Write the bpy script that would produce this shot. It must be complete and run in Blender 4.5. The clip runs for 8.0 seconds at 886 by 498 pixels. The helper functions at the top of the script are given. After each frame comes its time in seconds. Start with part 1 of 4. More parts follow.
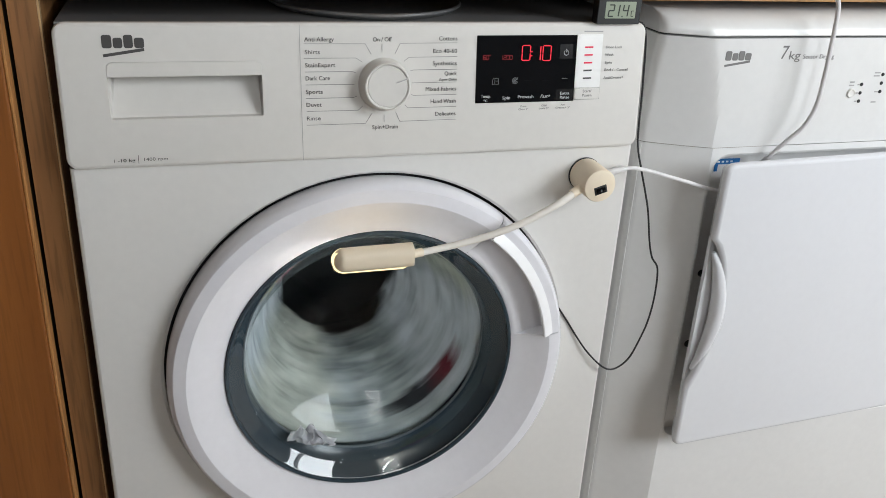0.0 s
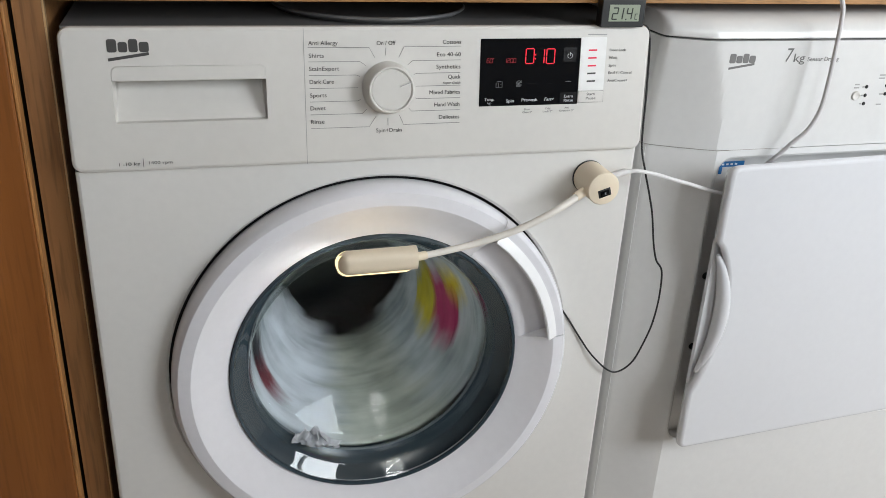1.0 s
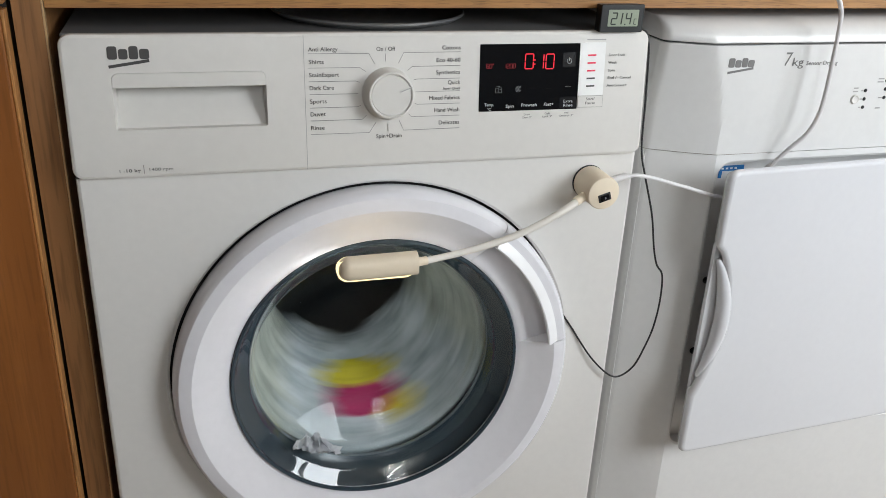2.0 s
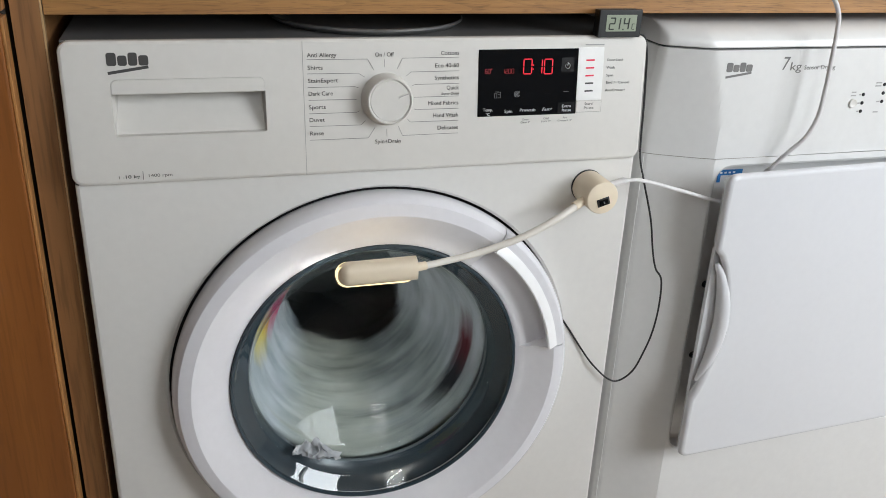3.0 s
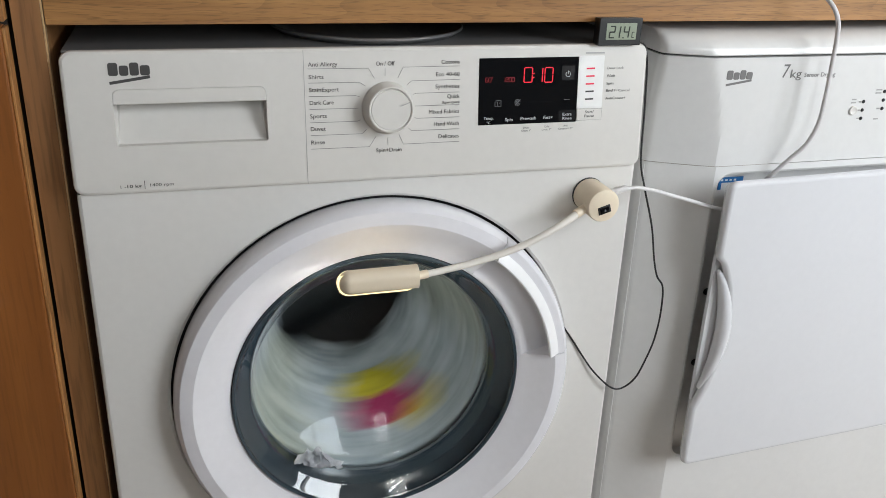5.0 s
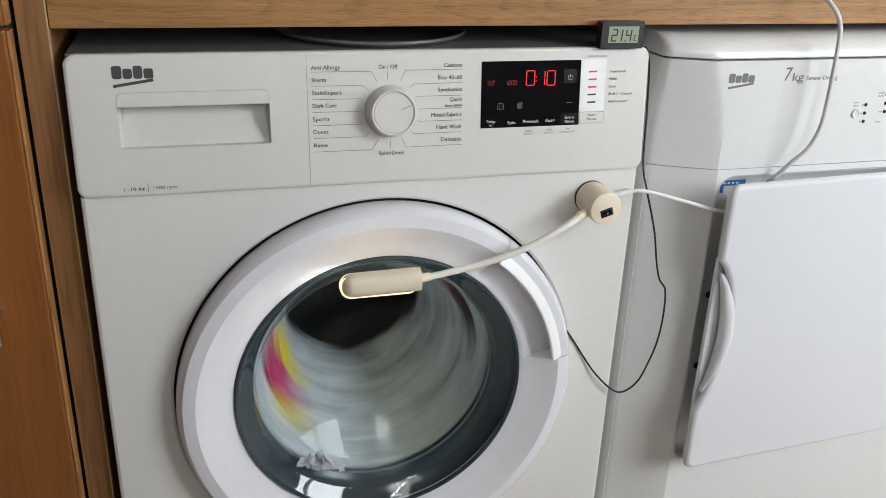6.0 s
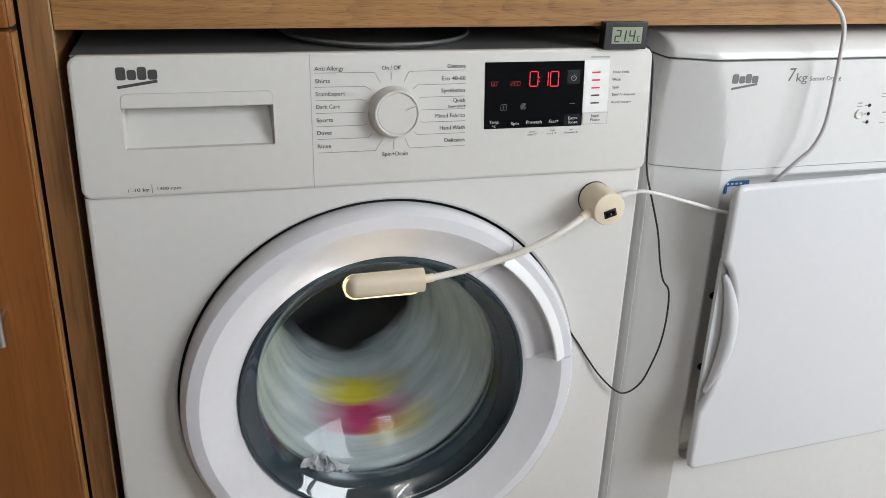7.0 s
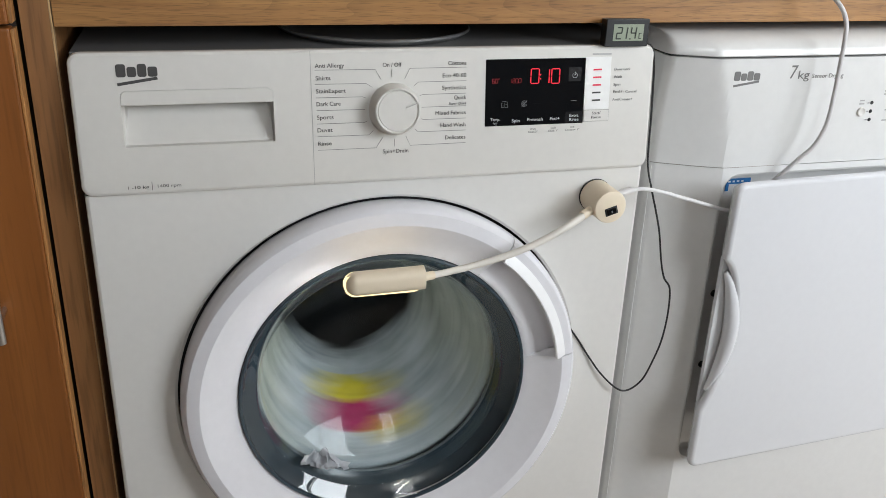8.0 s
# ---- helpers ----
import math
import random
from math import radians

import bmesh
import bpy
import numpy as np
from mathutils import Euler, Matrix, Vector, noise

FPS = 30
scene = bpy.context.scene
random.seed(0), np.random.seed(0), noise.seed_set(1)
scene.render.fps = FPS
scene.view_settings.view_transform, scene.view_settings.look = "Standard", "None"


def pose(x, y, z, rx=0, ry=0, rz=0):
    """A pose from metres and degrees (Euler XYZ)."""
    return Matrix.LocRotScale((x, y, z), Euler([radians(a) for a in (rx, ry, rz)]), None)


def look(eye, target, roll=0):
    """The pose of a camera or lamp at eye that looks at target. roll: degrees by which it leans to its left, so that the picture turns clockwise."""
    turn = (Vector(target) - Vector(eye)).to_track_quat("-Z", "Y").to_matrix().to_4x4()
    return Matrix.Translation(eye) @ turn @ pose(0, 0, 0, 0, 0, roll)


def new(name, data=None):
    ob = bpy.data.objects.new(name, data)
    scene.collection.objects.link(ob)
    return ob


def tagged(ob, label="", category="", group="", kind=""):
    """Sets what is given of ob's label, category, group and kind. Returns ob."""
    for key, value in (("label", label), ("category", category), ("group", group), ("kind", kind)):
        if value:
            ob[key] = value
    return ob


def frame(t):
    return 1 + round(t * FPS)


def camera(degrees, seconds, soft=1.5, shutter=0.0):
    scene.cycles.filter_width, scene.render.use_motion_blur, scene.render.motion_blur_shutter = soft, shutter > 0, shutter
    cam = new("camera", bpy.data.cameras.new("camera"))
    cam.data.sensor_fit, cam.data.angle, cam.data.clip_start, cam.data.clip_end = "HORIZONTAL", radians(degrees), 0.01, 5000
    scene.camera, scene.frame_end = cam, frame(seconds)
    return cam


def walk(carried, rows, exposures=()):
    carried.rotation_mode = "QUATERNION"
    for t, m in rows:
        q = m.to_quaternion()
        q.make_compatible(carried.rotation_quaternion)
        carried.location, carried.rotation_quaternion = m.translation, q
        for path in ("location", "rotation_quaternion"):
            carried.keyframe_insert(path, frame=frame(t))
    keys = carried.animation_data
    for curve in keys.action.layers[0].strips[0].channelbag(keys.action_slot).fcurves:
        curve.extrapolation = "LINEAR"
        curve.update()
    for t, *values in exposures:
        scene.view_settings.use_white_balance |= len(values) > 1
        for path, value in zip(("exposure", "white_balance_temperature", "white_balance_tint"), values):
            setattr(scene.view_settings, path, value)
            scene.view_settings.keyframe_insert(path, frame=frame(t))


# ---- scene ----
cam = camera(54.44, 8.0, soft=0.65, shutter=0.6)
PATH = [
    (0.0, pose(0.1118, -0.8465, 0.9961, 65.495, -2.876, -16.209)),
    (0.5, pose(0.1145, -0.8477, 0.9978, 65.471, -2.789, -15.893)),
    (1.0, pose(0.1144, -0.8475, 0.9991, 65.514, -2.706, -15.810)),
    (1.5, pose(0.1137, -0.8479, 0.9979, 65.756, -2.568, -15.857)),
    (3.0, pose(0.1136, -0.8487, 0.9996, 66.212, -2.330, -16.032)),
    (3.5, pose(0.1122, -0.8488, 0.9984, 66.458, -2.303, -16.137)),
    (4.0, pose(0.1119, -0.8480, 0.9989, 66.580, -2.287, -16.169)),
    (4.5, pose(0.1131, -0.8481, 0.9999, 66.626, -2.200, -16.117)),
    (6.0, pose(0.1133, -0.8509, 0.9984, 67.069, -2.053, -15.863)),
    (6.5, pose(0.1129, -0.8504, 1.0007, 66.948, -2.016, -15.749)),
    (7.0, pose(0.1125, -0.8512, 0.9980, 67.152, -1.958, -15.700)),
    (7.5, pose(0.1131, -0.8500, 1.0000, 66.936, -1.993, -15.584)),
    (8.0, pose(0.1138, -0.8494, 0.9991, 66.872, -1.989, -15.589)),
]
walk(cam, PATH, exposures=[(0.0, 0.0), (8.0, 0.0)])

# ---- world and light: overcast daylight through one window behind the camera ----
world = bpy.data.worlds.new("sky")
scene.world = world
world.use_nodes = True
wn = world.node_tree.nodes
sky = wn.new("ShaderNodeTexSky")
sky.sky_type = "NISHITA"
sky.sun_disc = False
sky.sun_elevation = radians(40)
sky.sun_rotation = radians(150)
world.node_tree.links.new(sky.outputs["Color"], wn["Background"].inputs["Color"])
wn["Background"].inputs["Strength"].default_value = 0.12

WIN = (1.34, 3.08, 0.90, 2.28)          # large window: x0, x1, z0, z1
WIN_B = (0.13, 0.53, 1.02, 1.98)        # small window with a blind
ROOM = (-1.5, 3.2, -1.65, 0.64, 2.6)     # x0, x1, y0, y1, height
for (wx0, wx1, wz0, wz1), watts in ((WIN, 90.0), (WIN_B, 29.0)):
    window_light = bpy.data.lights.new("window_light", "AREA")
    window_light.shape, window_light.size, window_light.size_y = "RECTANGLE", wx1 - wx0, wz1 - wz0
    window_light.energy, window_light.color = watts, (0.895, 0.955, 1.0)
    wl = new("window_light", window_light)
    wl.matrix_world = look(((wx0 + wx1) / 2, ROOM[2] - 0.115, (wz0 + wz1) / 2), ((wx0 + wx1) / 2, 1.0, (wz0 + wz1) / 2))


# ---- materials ----
def nodes_of(name):
    m = bpy.data.materials.new(name)
    m.use_nodes = True
    return m, m.node_tree.nodes, m.node_tree.links, m.node_tree.nodes["Principled BSDF"]


def plain(name, color, rough=0.5, metal=0.0, vary=0.06, scale=25.0, bump=0.0, coat=0.0, spec=0.5, bump_scale=400.0):
    """A surface with a slight two-scale mottling of colour and gloss, and fine relief."""
    m, n, l, b = nodes_of(name)
    tex = n.new("ShaderNodeTexCoord")
    big, fine = n.new("ShaderNodeTexNoise"), n.new("ShaderNodeTexNoise")
    big.inputs["Scale"].default_value = scale * 0.2
    fine.inputs["Scale"].default_value = scale * 4
    for k in (big, fine):
        k.inputs["Detail"].default_value = 5
        l.new(tex.outputs["Object"], k.inputs["Vector"])
    mix = n.new("ShaderNodeMath")
    mix.operation = "ADD"
    l.new(big.outputs["Fac"], mix.inputs[0])
    l.new(fine.outputs["Fac"], mix.inputs[1])
    ramp = n.new("ShaderNodeMapRange")
    ramp.inputs["From Min"].default_value, ramp.inputs["From Max"].default_value = 0.7, 1.3
    ramp.inputs["To Min"].default_value, ramp.inputs["To Max"].default_value = 1 - vary, 1 + vary * 0.5
    l.new(mix.outputs[0], ramp.inputs["Value"])
    mul = n.new("ShaderNodeMix")
    mul.data_type, mul.blend_type = "RGBA", "MULTIPLY"
    mul.inputs["Factor"].default_value = 1
    mul.inputs["A"].default_value = (*color, 1)
    l.new(ramp.outputs["Result"], mul.inputs["B"])
    l.new(mul.outputs["Result"], b.inputs["Base Color"])
    rr = n.new("ShaderNodeMapRange")
    rr.inputs["To Min"].default_value, rr.inputs["To Max"].default_value = rough * 0.85, min(1, rough * 1.15)
    l.new(big.outputs["Fac"], rr.inputs["Value"])
    l.new(rr.outputs["Result"], b.inputs["Roughness"])
    b.inputs["Metallic"].default_value = metal
    b.inputs["Specular IOR Level"].default_value = spec
    b.inputs["Coat Weight"].default_value = coat
    b.inputs["Coat Roughness"].default_value = 0.08
    if bump:
        f2 = n.new("ShaderNodeTexNoise")
        f2.inputs["Scale"].default_value = bump_scale
        f2.inputs["Detail"].default_value = 3
        l.new(tex.outputs["Object"], f2.inputs["Vector"])
        bp = n.new("ShaderNodeBump")
        bp.inputs["Strength"].default_value = bump
        bp.inputs["Distance"].default_value = 0.001
        l.new(f2.outputs["Fac"], bp.inputs["Height"])
        l.new(bp.outputs["Normal"], b.inputs["Normal"])
    return m


def wood(name, light, dark, along="X", grain=1.0, rough=0.42, cathedral=0.35, pores=0.58):
    """Veneer with long fibres along one axis, broad figure and fine dark pores."""
    m, n, l, b = nodes_of(name)
    tex, mp = n.new("ShaderNodeTexCoord"), n.new("ShaderNodeMapping")
    long_axis = {"X": (1.2, 22, 22), "Z": (22, 22, 1.2)}[along]
    mp.inputs["Scale"].default_value = long_axis
    l.new(tex.outputs["Object"], mp.inputs["Vector"])
    fig = n.new("ShaderNodeTexNoise")
    fig.inputs["Scale"].default_value, fig.inputs["Detail"].default_value = 1.3 * grain, 8
    fig.inputs["Distortion"].default_value = 1.4
    l.new(mp.outputs["Vector"], fig.inputs["Vector"])
    wave = n.new("ShaderNodeTexWave")
    wave.bands_direction = "Y" if along == "X" else "X"
    wave.inputs["Scale"].default_value, wave.inputs["Distortion"].default_value = 0.25 * grain, 9.0
    wave.inputs["Detail"].default_value = 3
    l.new(mp.outputs["Vector"], wave.inputs["Vector"])
    pore = n.new("ShaderNodeTexNoise")
    mp2 = n.new("ShaderNodeMapping")
    mp2.inputs["Scale"].default_value = tuple(s * 12 for s in long_axis)
    l.new(tex.outputs["Object"], mp2.inputs["Vector"])
    pore.inputs["Scale"].default_value, pore.inputs["Detail"].default_value = 1.0, 2
    l.new(mp2.outputs["Vector"], pore.inputs["Vector"])
    a = n.new("ShaderNodeMix")
    a.data_type = "FLOAT"
    a.inputs[0].default_value = cathedral
    l.new(fig.outputs["Fac"], a.inputs[2])
    l.new(wave.outputs["Fac"], a.inputs[3])
    ramp = n.new("ShaderNodeValToRGB")
    ramp.color_ramp.elements[0].position, ramp.color_ramp.elements[1].position = 0.25, 0.75
    ramp.color_ramp.elements[0].color, ramp.color_ramp.elements[1].color = (*dark, 1), (*light, 1)
    l.new(a.outputs[0], ramp.inputs["Fac"])
    pr = n.new("ShaderNodeMapRange")
    pr.inputs["From Min"].default_value, pr.inputs["From Max"].default_value = 0.36, 0.50
    pr.inputs["To Min"].default_value = pores
    l.new(pore.outputs["Fac"], pr.inputs["Value"])
    mul = n.new("ShaderNodeMix")
    mul.data_type, mul.blend_type = "RGBA", "MULTIPLY"
    mul.inputs["Factor"].default_value = 1
    l.new(ramp.outputs["Color"], mul.inputs["A"])
    l.new(pr.outputs["Result"], mul.inputs["B"])
    l.new(mul.outputs["Result"], b.inputs["Base Color"])
    b.inputs["Roughness"].default_value = rough
    bp = n.new("ShaderNodeBump")
    bp.inputs["Strength"].default_value, bp.inputs["Distance"].default_value = 0.25, 0.0006
    l.new(pore.outputs["Fac"], bp.inputs["Height"])
    l.new(bp.outputs["Normal"], b.inputs["Normal"])
    return m


def oak_board(name, light, dark, rough=0.42):
    """Planked oak along x: long straight fibres, a few thin wandering growth lines, short dark pores and broad tone changes."""
    m, n, l, b = nodes_of(name)
    tex = n.new("ShaderNodeTexCoord")

    def field(scale, size, detail, distortion=0.0):
        mp, ns = n.new("ShaderNodeMapping"), n.new("ShaderNodeTexNoise")
        mp.inputs["Scale"].default_value = scale
        ns.inputs["Scale"].default_value, ns.inputs["Detail"].default_value, ns.inputs["Distortion"].default_value = size, detail, distortion
        l.new(tex.outputs["Object"], mp.inputs["Vector"])
        l.new(mp.outputs["Vector"], ns.inputs["Vector"])
        return ns.outputs["Fac"]

    def ranged(value, a, b2, lo, hi):
        r = n.new("ShaderNodeMapRange")
        for k, x in (("From Min", a), ("From Max", b2), ("To Min", lo), ("To Max", hi)):
            r.inputs[k].default_value = x
        l.new(value, r.inputs["Value"])
        return r.outputs["Result"]

    broad, fibre, pore = field((3.0, 30, 30), 1.0, 3, 0.3), field((5, 220, 220), 1.0, 5), field((45, 900, 900), 1.0, 2)
    # growth lines: level curves of a smooth long field
    swirl = field((1.7, 17, 17), 1.0, 1.0, 0.3)
    level = n.new("ShaderNodeMath")
    level.operation = "MULTIPLY"
    level.inputs[1].default_value = 16.0
    l.new(swirl, level.inputs[0])
    saw = n.new("ShaderNodeMath")
    saw.operation = "FRACT"
    l.new(level.outputs[0], saw.inputs[0])
    line = ranged(saw.outputs[0], 0.0, 0.30, 0.80, 1.0)
    tone = n.new("ShaderNodeMath")
    tone.operation = "ADD"
    l.new(ranged(broad, 0.3, 0.7, 0.0, 0.40), tone.inputs[0])
    l.new(ranged(fibre, 0.3, 0.7, 0.0, 0.60), tone.inputs[1])
    col = n.new("ShaderNodeMix")
    col.data_type = "RGBA"
    col.inputs["A"].default_value, col.inputs["B"].default_value = (*dark, 1), (*light, 1)
    l.new(tone.outputs[0], col.inputs["Factor"])
    last = col.outputs["Result"]
    for value in (line, ranged(pore, 0.36, 0.46, 0.66, 1.0)):
        mul = n.new("ShaderNodeMix")
        mul.data_type, mul.blend_type = "RGBA", "MULTIPLY"
        mul.inputs["Factor"].default_value = 1
        l.new(last, mul.inputs["A"])
        l.new(value, mul.inputs["B"])
        last = mul.outputs["Result"]
    l.new(last, b.inputs["Base Color"])
    b.inputs["Roughness"].default_value = rough
    bp = n.new("ShaderNodeBump")
    bp.inputs["Strength"].default_value, bp.inputs["Distance"].default_value = 0.2, 0.0004
    l.new(pore, bp.inputs["Height"])
    l.new(bp.outputs["Normal"], b.inputs["Normal"])
    return m


def glowing(name, color, strength):
    m, n, l, b = nodes_of(name)
    b.inputs["Base Color"].default_value = (*[c * 0.3 for c in color], 1)
    b.inputs["Emission Color"].default_value = (*color, 1)
    b.inputs["Emission Strength"].default_value = strength
    return m


def clear_glass(name, tint, gloss_rough=0.02, normal_gloss=0.045):
    """Thin clear glass: light goes straight through, and the surface mirrors more at a slant."""
    m, n, l, b = nodes_of(name)
    n.remove(b)
    out = n["Material Output"]
    tr, gl, fr, mx = n.new("ShaderNodeBsdfTransparent"), n.new("ShaderNodeBsdfGlossy"), n.new("ShaderNodeLayerWeight"), n.new("ShaderNodeMixShader")
    steep, gloss = n.new("ShaderNodeMath"), n.new("ShaderNodeMapRange")
    tr.inputs["Color"].default_value = (*tint, 1)
    gl.inputs["Roughness"].default_value = gloss_rough
    fr.inputs["Blend"].default_value = 0.5
    steep.operation = "POWER"
    steep.inputs[1].default_value = 5.0
    gloss.inputs["To Min"].default_value = normal_gloss
    l.new(fr.outputs["Facing"], steep.inputs[0])
    l.new(steep.outputs[0], gloss.inputs["Value"])
    l.new(gloss.outputs["Result"], mx.inputs["Fac"])
    l.new(tr.outputs["BSDF"], mx.inputs[1])
    l.new(gl.outputs["BSDF"], mx.inputs[2])
    l.new(mx.outputs["Shader"], out.inputs["Surface"])
    return m


def cloth(name, color, other=None, scale=42.0):
    """Wet woven cotton: darker streaks painted as crease shade, weave relief, a slight sheen."""
    m, n, l, b = nodes_of(name)
    other = other or tuple(c * 0.72 for c in color)
    tex = n.new("ShaderNodeTexCoord")
    ns, wv = n.new("ShaderNodeTexNoise"), n.new("ShaderNodeTexNoise")
    ns.inputs["Scale"].default_value, ns.inputs["Detail"].default_value = scale, 6
    ns.inputs["Distortion"].default_value = 1.2
    wv.inputs["Scale"].default_value = 900
    l.new(tex.outputs["Object"], ns.inputs["Vector"])
    l.new(tex.outputs["Object"], wv.inputs["Vector"])
    ramp = n.new("ShaderNodeValToRGB")
    ramp.color_ramp.elements[0].position, ramp.color_ramp.elements[1].position = 0.40, 0.56
    ramp.color_ramp.elements[0].color, ramp.color_ramp.elements[1].color = (*other, 1), (*color, 1)
    l.new(ns.outputs["Fac"], ramp.inputs["Fac"])
    l.new(ramp.outputs["Color"], b.inputs["Base Color"])
    b.inputs["Roughness"].default_value = 0.7
    bp = n.new("ShaderNodeBump")
    bp.inputs["Strength"].default_value, bp.inputs["Distance"].default_value = 0.4, 0.0008
    l.new(wv.outputs["Fac"], bp.inputs["Height"])
    l.new(bp.outputs["Normal"], b.inputs["Normal"])
    return m


# Shade under the worktop is put into the lid's dark colour.
LID_SHADED = plain("shaded_lid", (0.14, 0.137, 0.135), 0.5, vary=0.05)
WHITE = plain("white_enamel", (0.715, 0.70, 0.672), 0.32, vary=0.03, bump=0.05, bump_scale=700)
WHITE_PLASTIC = plain("white_plastic", (0.655, 0.635, 0.60), 0.38, vary=0.03, bump=0.04, bump_scale=900)
DOOR_PLASTIC = plain("door_plastic", (0.76, 0.755, 0.79), 0.24, vary=0.03, bump=0.03, bump_scale=900)
# Whiter than the door: the light on the lip is put into its colour.
LIT_LIP = plain("lit_lip_plastic", (0.90, 0.90, 0.91), 0.22, vary=0.02)
DRYER_WHITE = plain("dryer_enamel", (0.71, 0.705, 0.695), 0.22, vary=0.03, bump=0.04, bump_scale=700)
DRYER_DOOR = plain("dryer_door_plastic", (0.69, 0.695, 0.72), 0.24, vary=0.02, bump=0.03, bump_scale=700)
# Near-black stands in for shade in the door gap; seam and tub share it.
SHADOW_GAP = plain("shadow_gap_black", (0.012, 0.012, 0.014), 0.6)
RUBBER = plain("grey_gasket_rubber", (0.030, 0.047, 0.062), 0.24, vary=0.2, scale=40)
# Paler than the gasket: the glass edge's highlight is put into its colour.
GASKET_LIP = plain("gasket_lip_highlight", (0.13, 0.15, 0.165), 0.15)
STEEL = plain("drum_steel", (0.34, 0.35, 0.36), 0.28, metal=1.0, vary=0.1)
LIFTER = plain("lifter_plastic", (0.74, 0.75, 0.76), 0.18)
GLASS = clear_glass("door_glass", (0.965, 0.985, 0.985), 0.02, 0.075)
BOWL_GLASS = clear_glass("bowl_glass", (0.93, 0.965, 0.97), 0.02, 0.023)
PANEL_BLACK = plain("black_display_glass", (0.004, 0.0048, 0.006), 0.06, vary=0.2, spec=0.3)
PANEL_GREY = plain("black_button_glass", (0.009, 0.0095, 0.011), 0.2, vary=0.2)
SILVER = plain("silver_foil", (0.82, 0.815, 0.80), 0.35, metal=0.0, vary=0.05)
PRINT = plain("dark_grey_print", (0.055, 0.052, 0.05), 0.6)
PRINT_MID = plain("mid_grey_print", (0.17, 0.165, 0.16), 0.6)
PRINT_PALE = plain("pale_grey_print", (0.36, 0.355, 0.345), 0.6)
PRINT_WHITE = plain("white_print", (0.62, 0.63, 0.64), 0.5)
PRINT_DIM = plain("dim_print", (0.16, 0.165, 0.17), 0.5)
LED_RED = glowing("red_led", (0.78, 0.001, 0.022), 1.0)
LED_DIM = glowing("dim_red_led", (0.9, 0.01, 0.03), 0.11)
LED_PINK = glowing("red_indicator", (0.80, 0.02, 0.07), 0.55)
NECK = plain("pale_neck_rubber", (0.74, 0.70, 0.64), 0.5, vary=0.03)
IVORY = plain("ivory_plastic", (0.80, 0.69, 0.53), 0.45, vary=0.03, bump=0.1, bump_scale=1500)
LAMP_GLOW = glowing("warm_diffuser", (1.0, 0.80, 0.44), 1.5)
# Unseen emitter added behind the lamp head to brighten the laundry.
LAUNDRY_FILL = glowing("laundry_fill_glow", (1.0, 1.0, 0.95), 112.0)
# Unseen emitter added for the warm glow on the door ring.
RING_FILL = glowing("ring_fill_glow", (1.0, 0.78, 0.40), 4.5)
CABLE_WHITE = plain("white_cable", (0.74, 0.73, 0.73), 0.45)
CABLE_GREY = plain("grey_white_cable", (0.62, 0.60, 0.60), 0.5)
CABLE_BLACK = plain("black_cable", (0.012, 0.012, 0.013), 0.45)
BLACK_PLASTIC = plain("black_plastic", (0.014, 0.015, 0.016), 0.4, vary=0.15, bump=0.15, bump_scale=1500)
LCD = plain("lcd_green_grey", (0.30, 0.34, 0.26), 0.3, vary=0.05)
LCD_INK = plain("lcd_ink", (0.02, 0.025, 0.02), 0.4)
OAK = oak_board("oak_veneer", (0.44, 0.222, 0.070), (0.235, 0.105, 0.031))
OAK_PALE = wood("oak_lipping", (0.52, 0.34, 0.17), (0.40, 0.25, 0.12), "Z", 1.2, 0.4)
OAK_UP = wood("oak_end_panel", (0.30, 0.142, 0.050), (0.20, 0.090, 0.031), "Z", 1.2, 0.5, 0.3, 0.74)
CHERRY = wood("cherry_veneer", (0.30, 0.105, 0.024), (0.225, 0.074, 0.016), "Z", 0.6, 0.38, 0.15, 0.86)
CHERRY_LIT_EDGE = wood("cherry_lit_edge", (0.52, 0.25, 0.09), (0.42, 0.19, 0.06), "Z", 0.8, 0.35, 0.1)
CARCASS = plain("dark_carcass", (0.02, 0.014, 0.01), 0.7)
CHROME = plain("brushed_steel", (0.62, 0.61, 0.60), 0.25, metal=1.0, vary=0.08)
TRAY_METAL = plain("dark_tray_metal", (0.40, 0.41, 0.42), 0.30, metal=0.8, vary=0.15)
# Unseen room surfaces: walls and ceiling darkened, floor lightened, to steer bounced light.
WALL_TONED = plain("unseen_wall_tone", (0.34, 0.30, 0.26), 0.85, vary=0.05, bump=0.3, bump_scale=150)
WALL_DIM = plain("unseen_wall_brown", (0.17, 0.09, 0.04), 0.8, vary=0.08, bump=0.2, bump_scale=150)
CEILING_DIM = plain("unseen_ceiling_brown", (0.30, 0.25, 0.19), 0.9, vary=0.03, bump=0.3, bump_scale=150)
FLOOR_BOUNCE = plain("unseen_floor_bounce", (0.56, 0.50, 0.43), 0.5, vary=0.15, bump=0.2, bump_scale=90)
BLUE = plain("blue_sticker", (0.02, 0.16, 0.42), 0.4, vary=0.15)
STICKER_WHITE = plain("sticker_white", (0.7, 0.72, 0.75), 0.4)
SCREW = plain("screw_steel", (0.05, 0.055, 0.06), 0.35, metal=0.8)
TISSUE = cloth("white_tissue", (0.74, 0.76, 0.79), (0.60, 0.62, 0.66), 60)


# ---- building helpers ----
ORIGIN = {}


def thing(name, at, label, category, group="", kind=""):
    """An Empty at a thing's base; its parts are given in world coordinates."""
    ob = new(name)
    ob.empty_display_size = 0.05
    ob.location = at
    ORIGIN[ob.name] = Vector(at)
    return tagged(ob, label, category, group, kind)


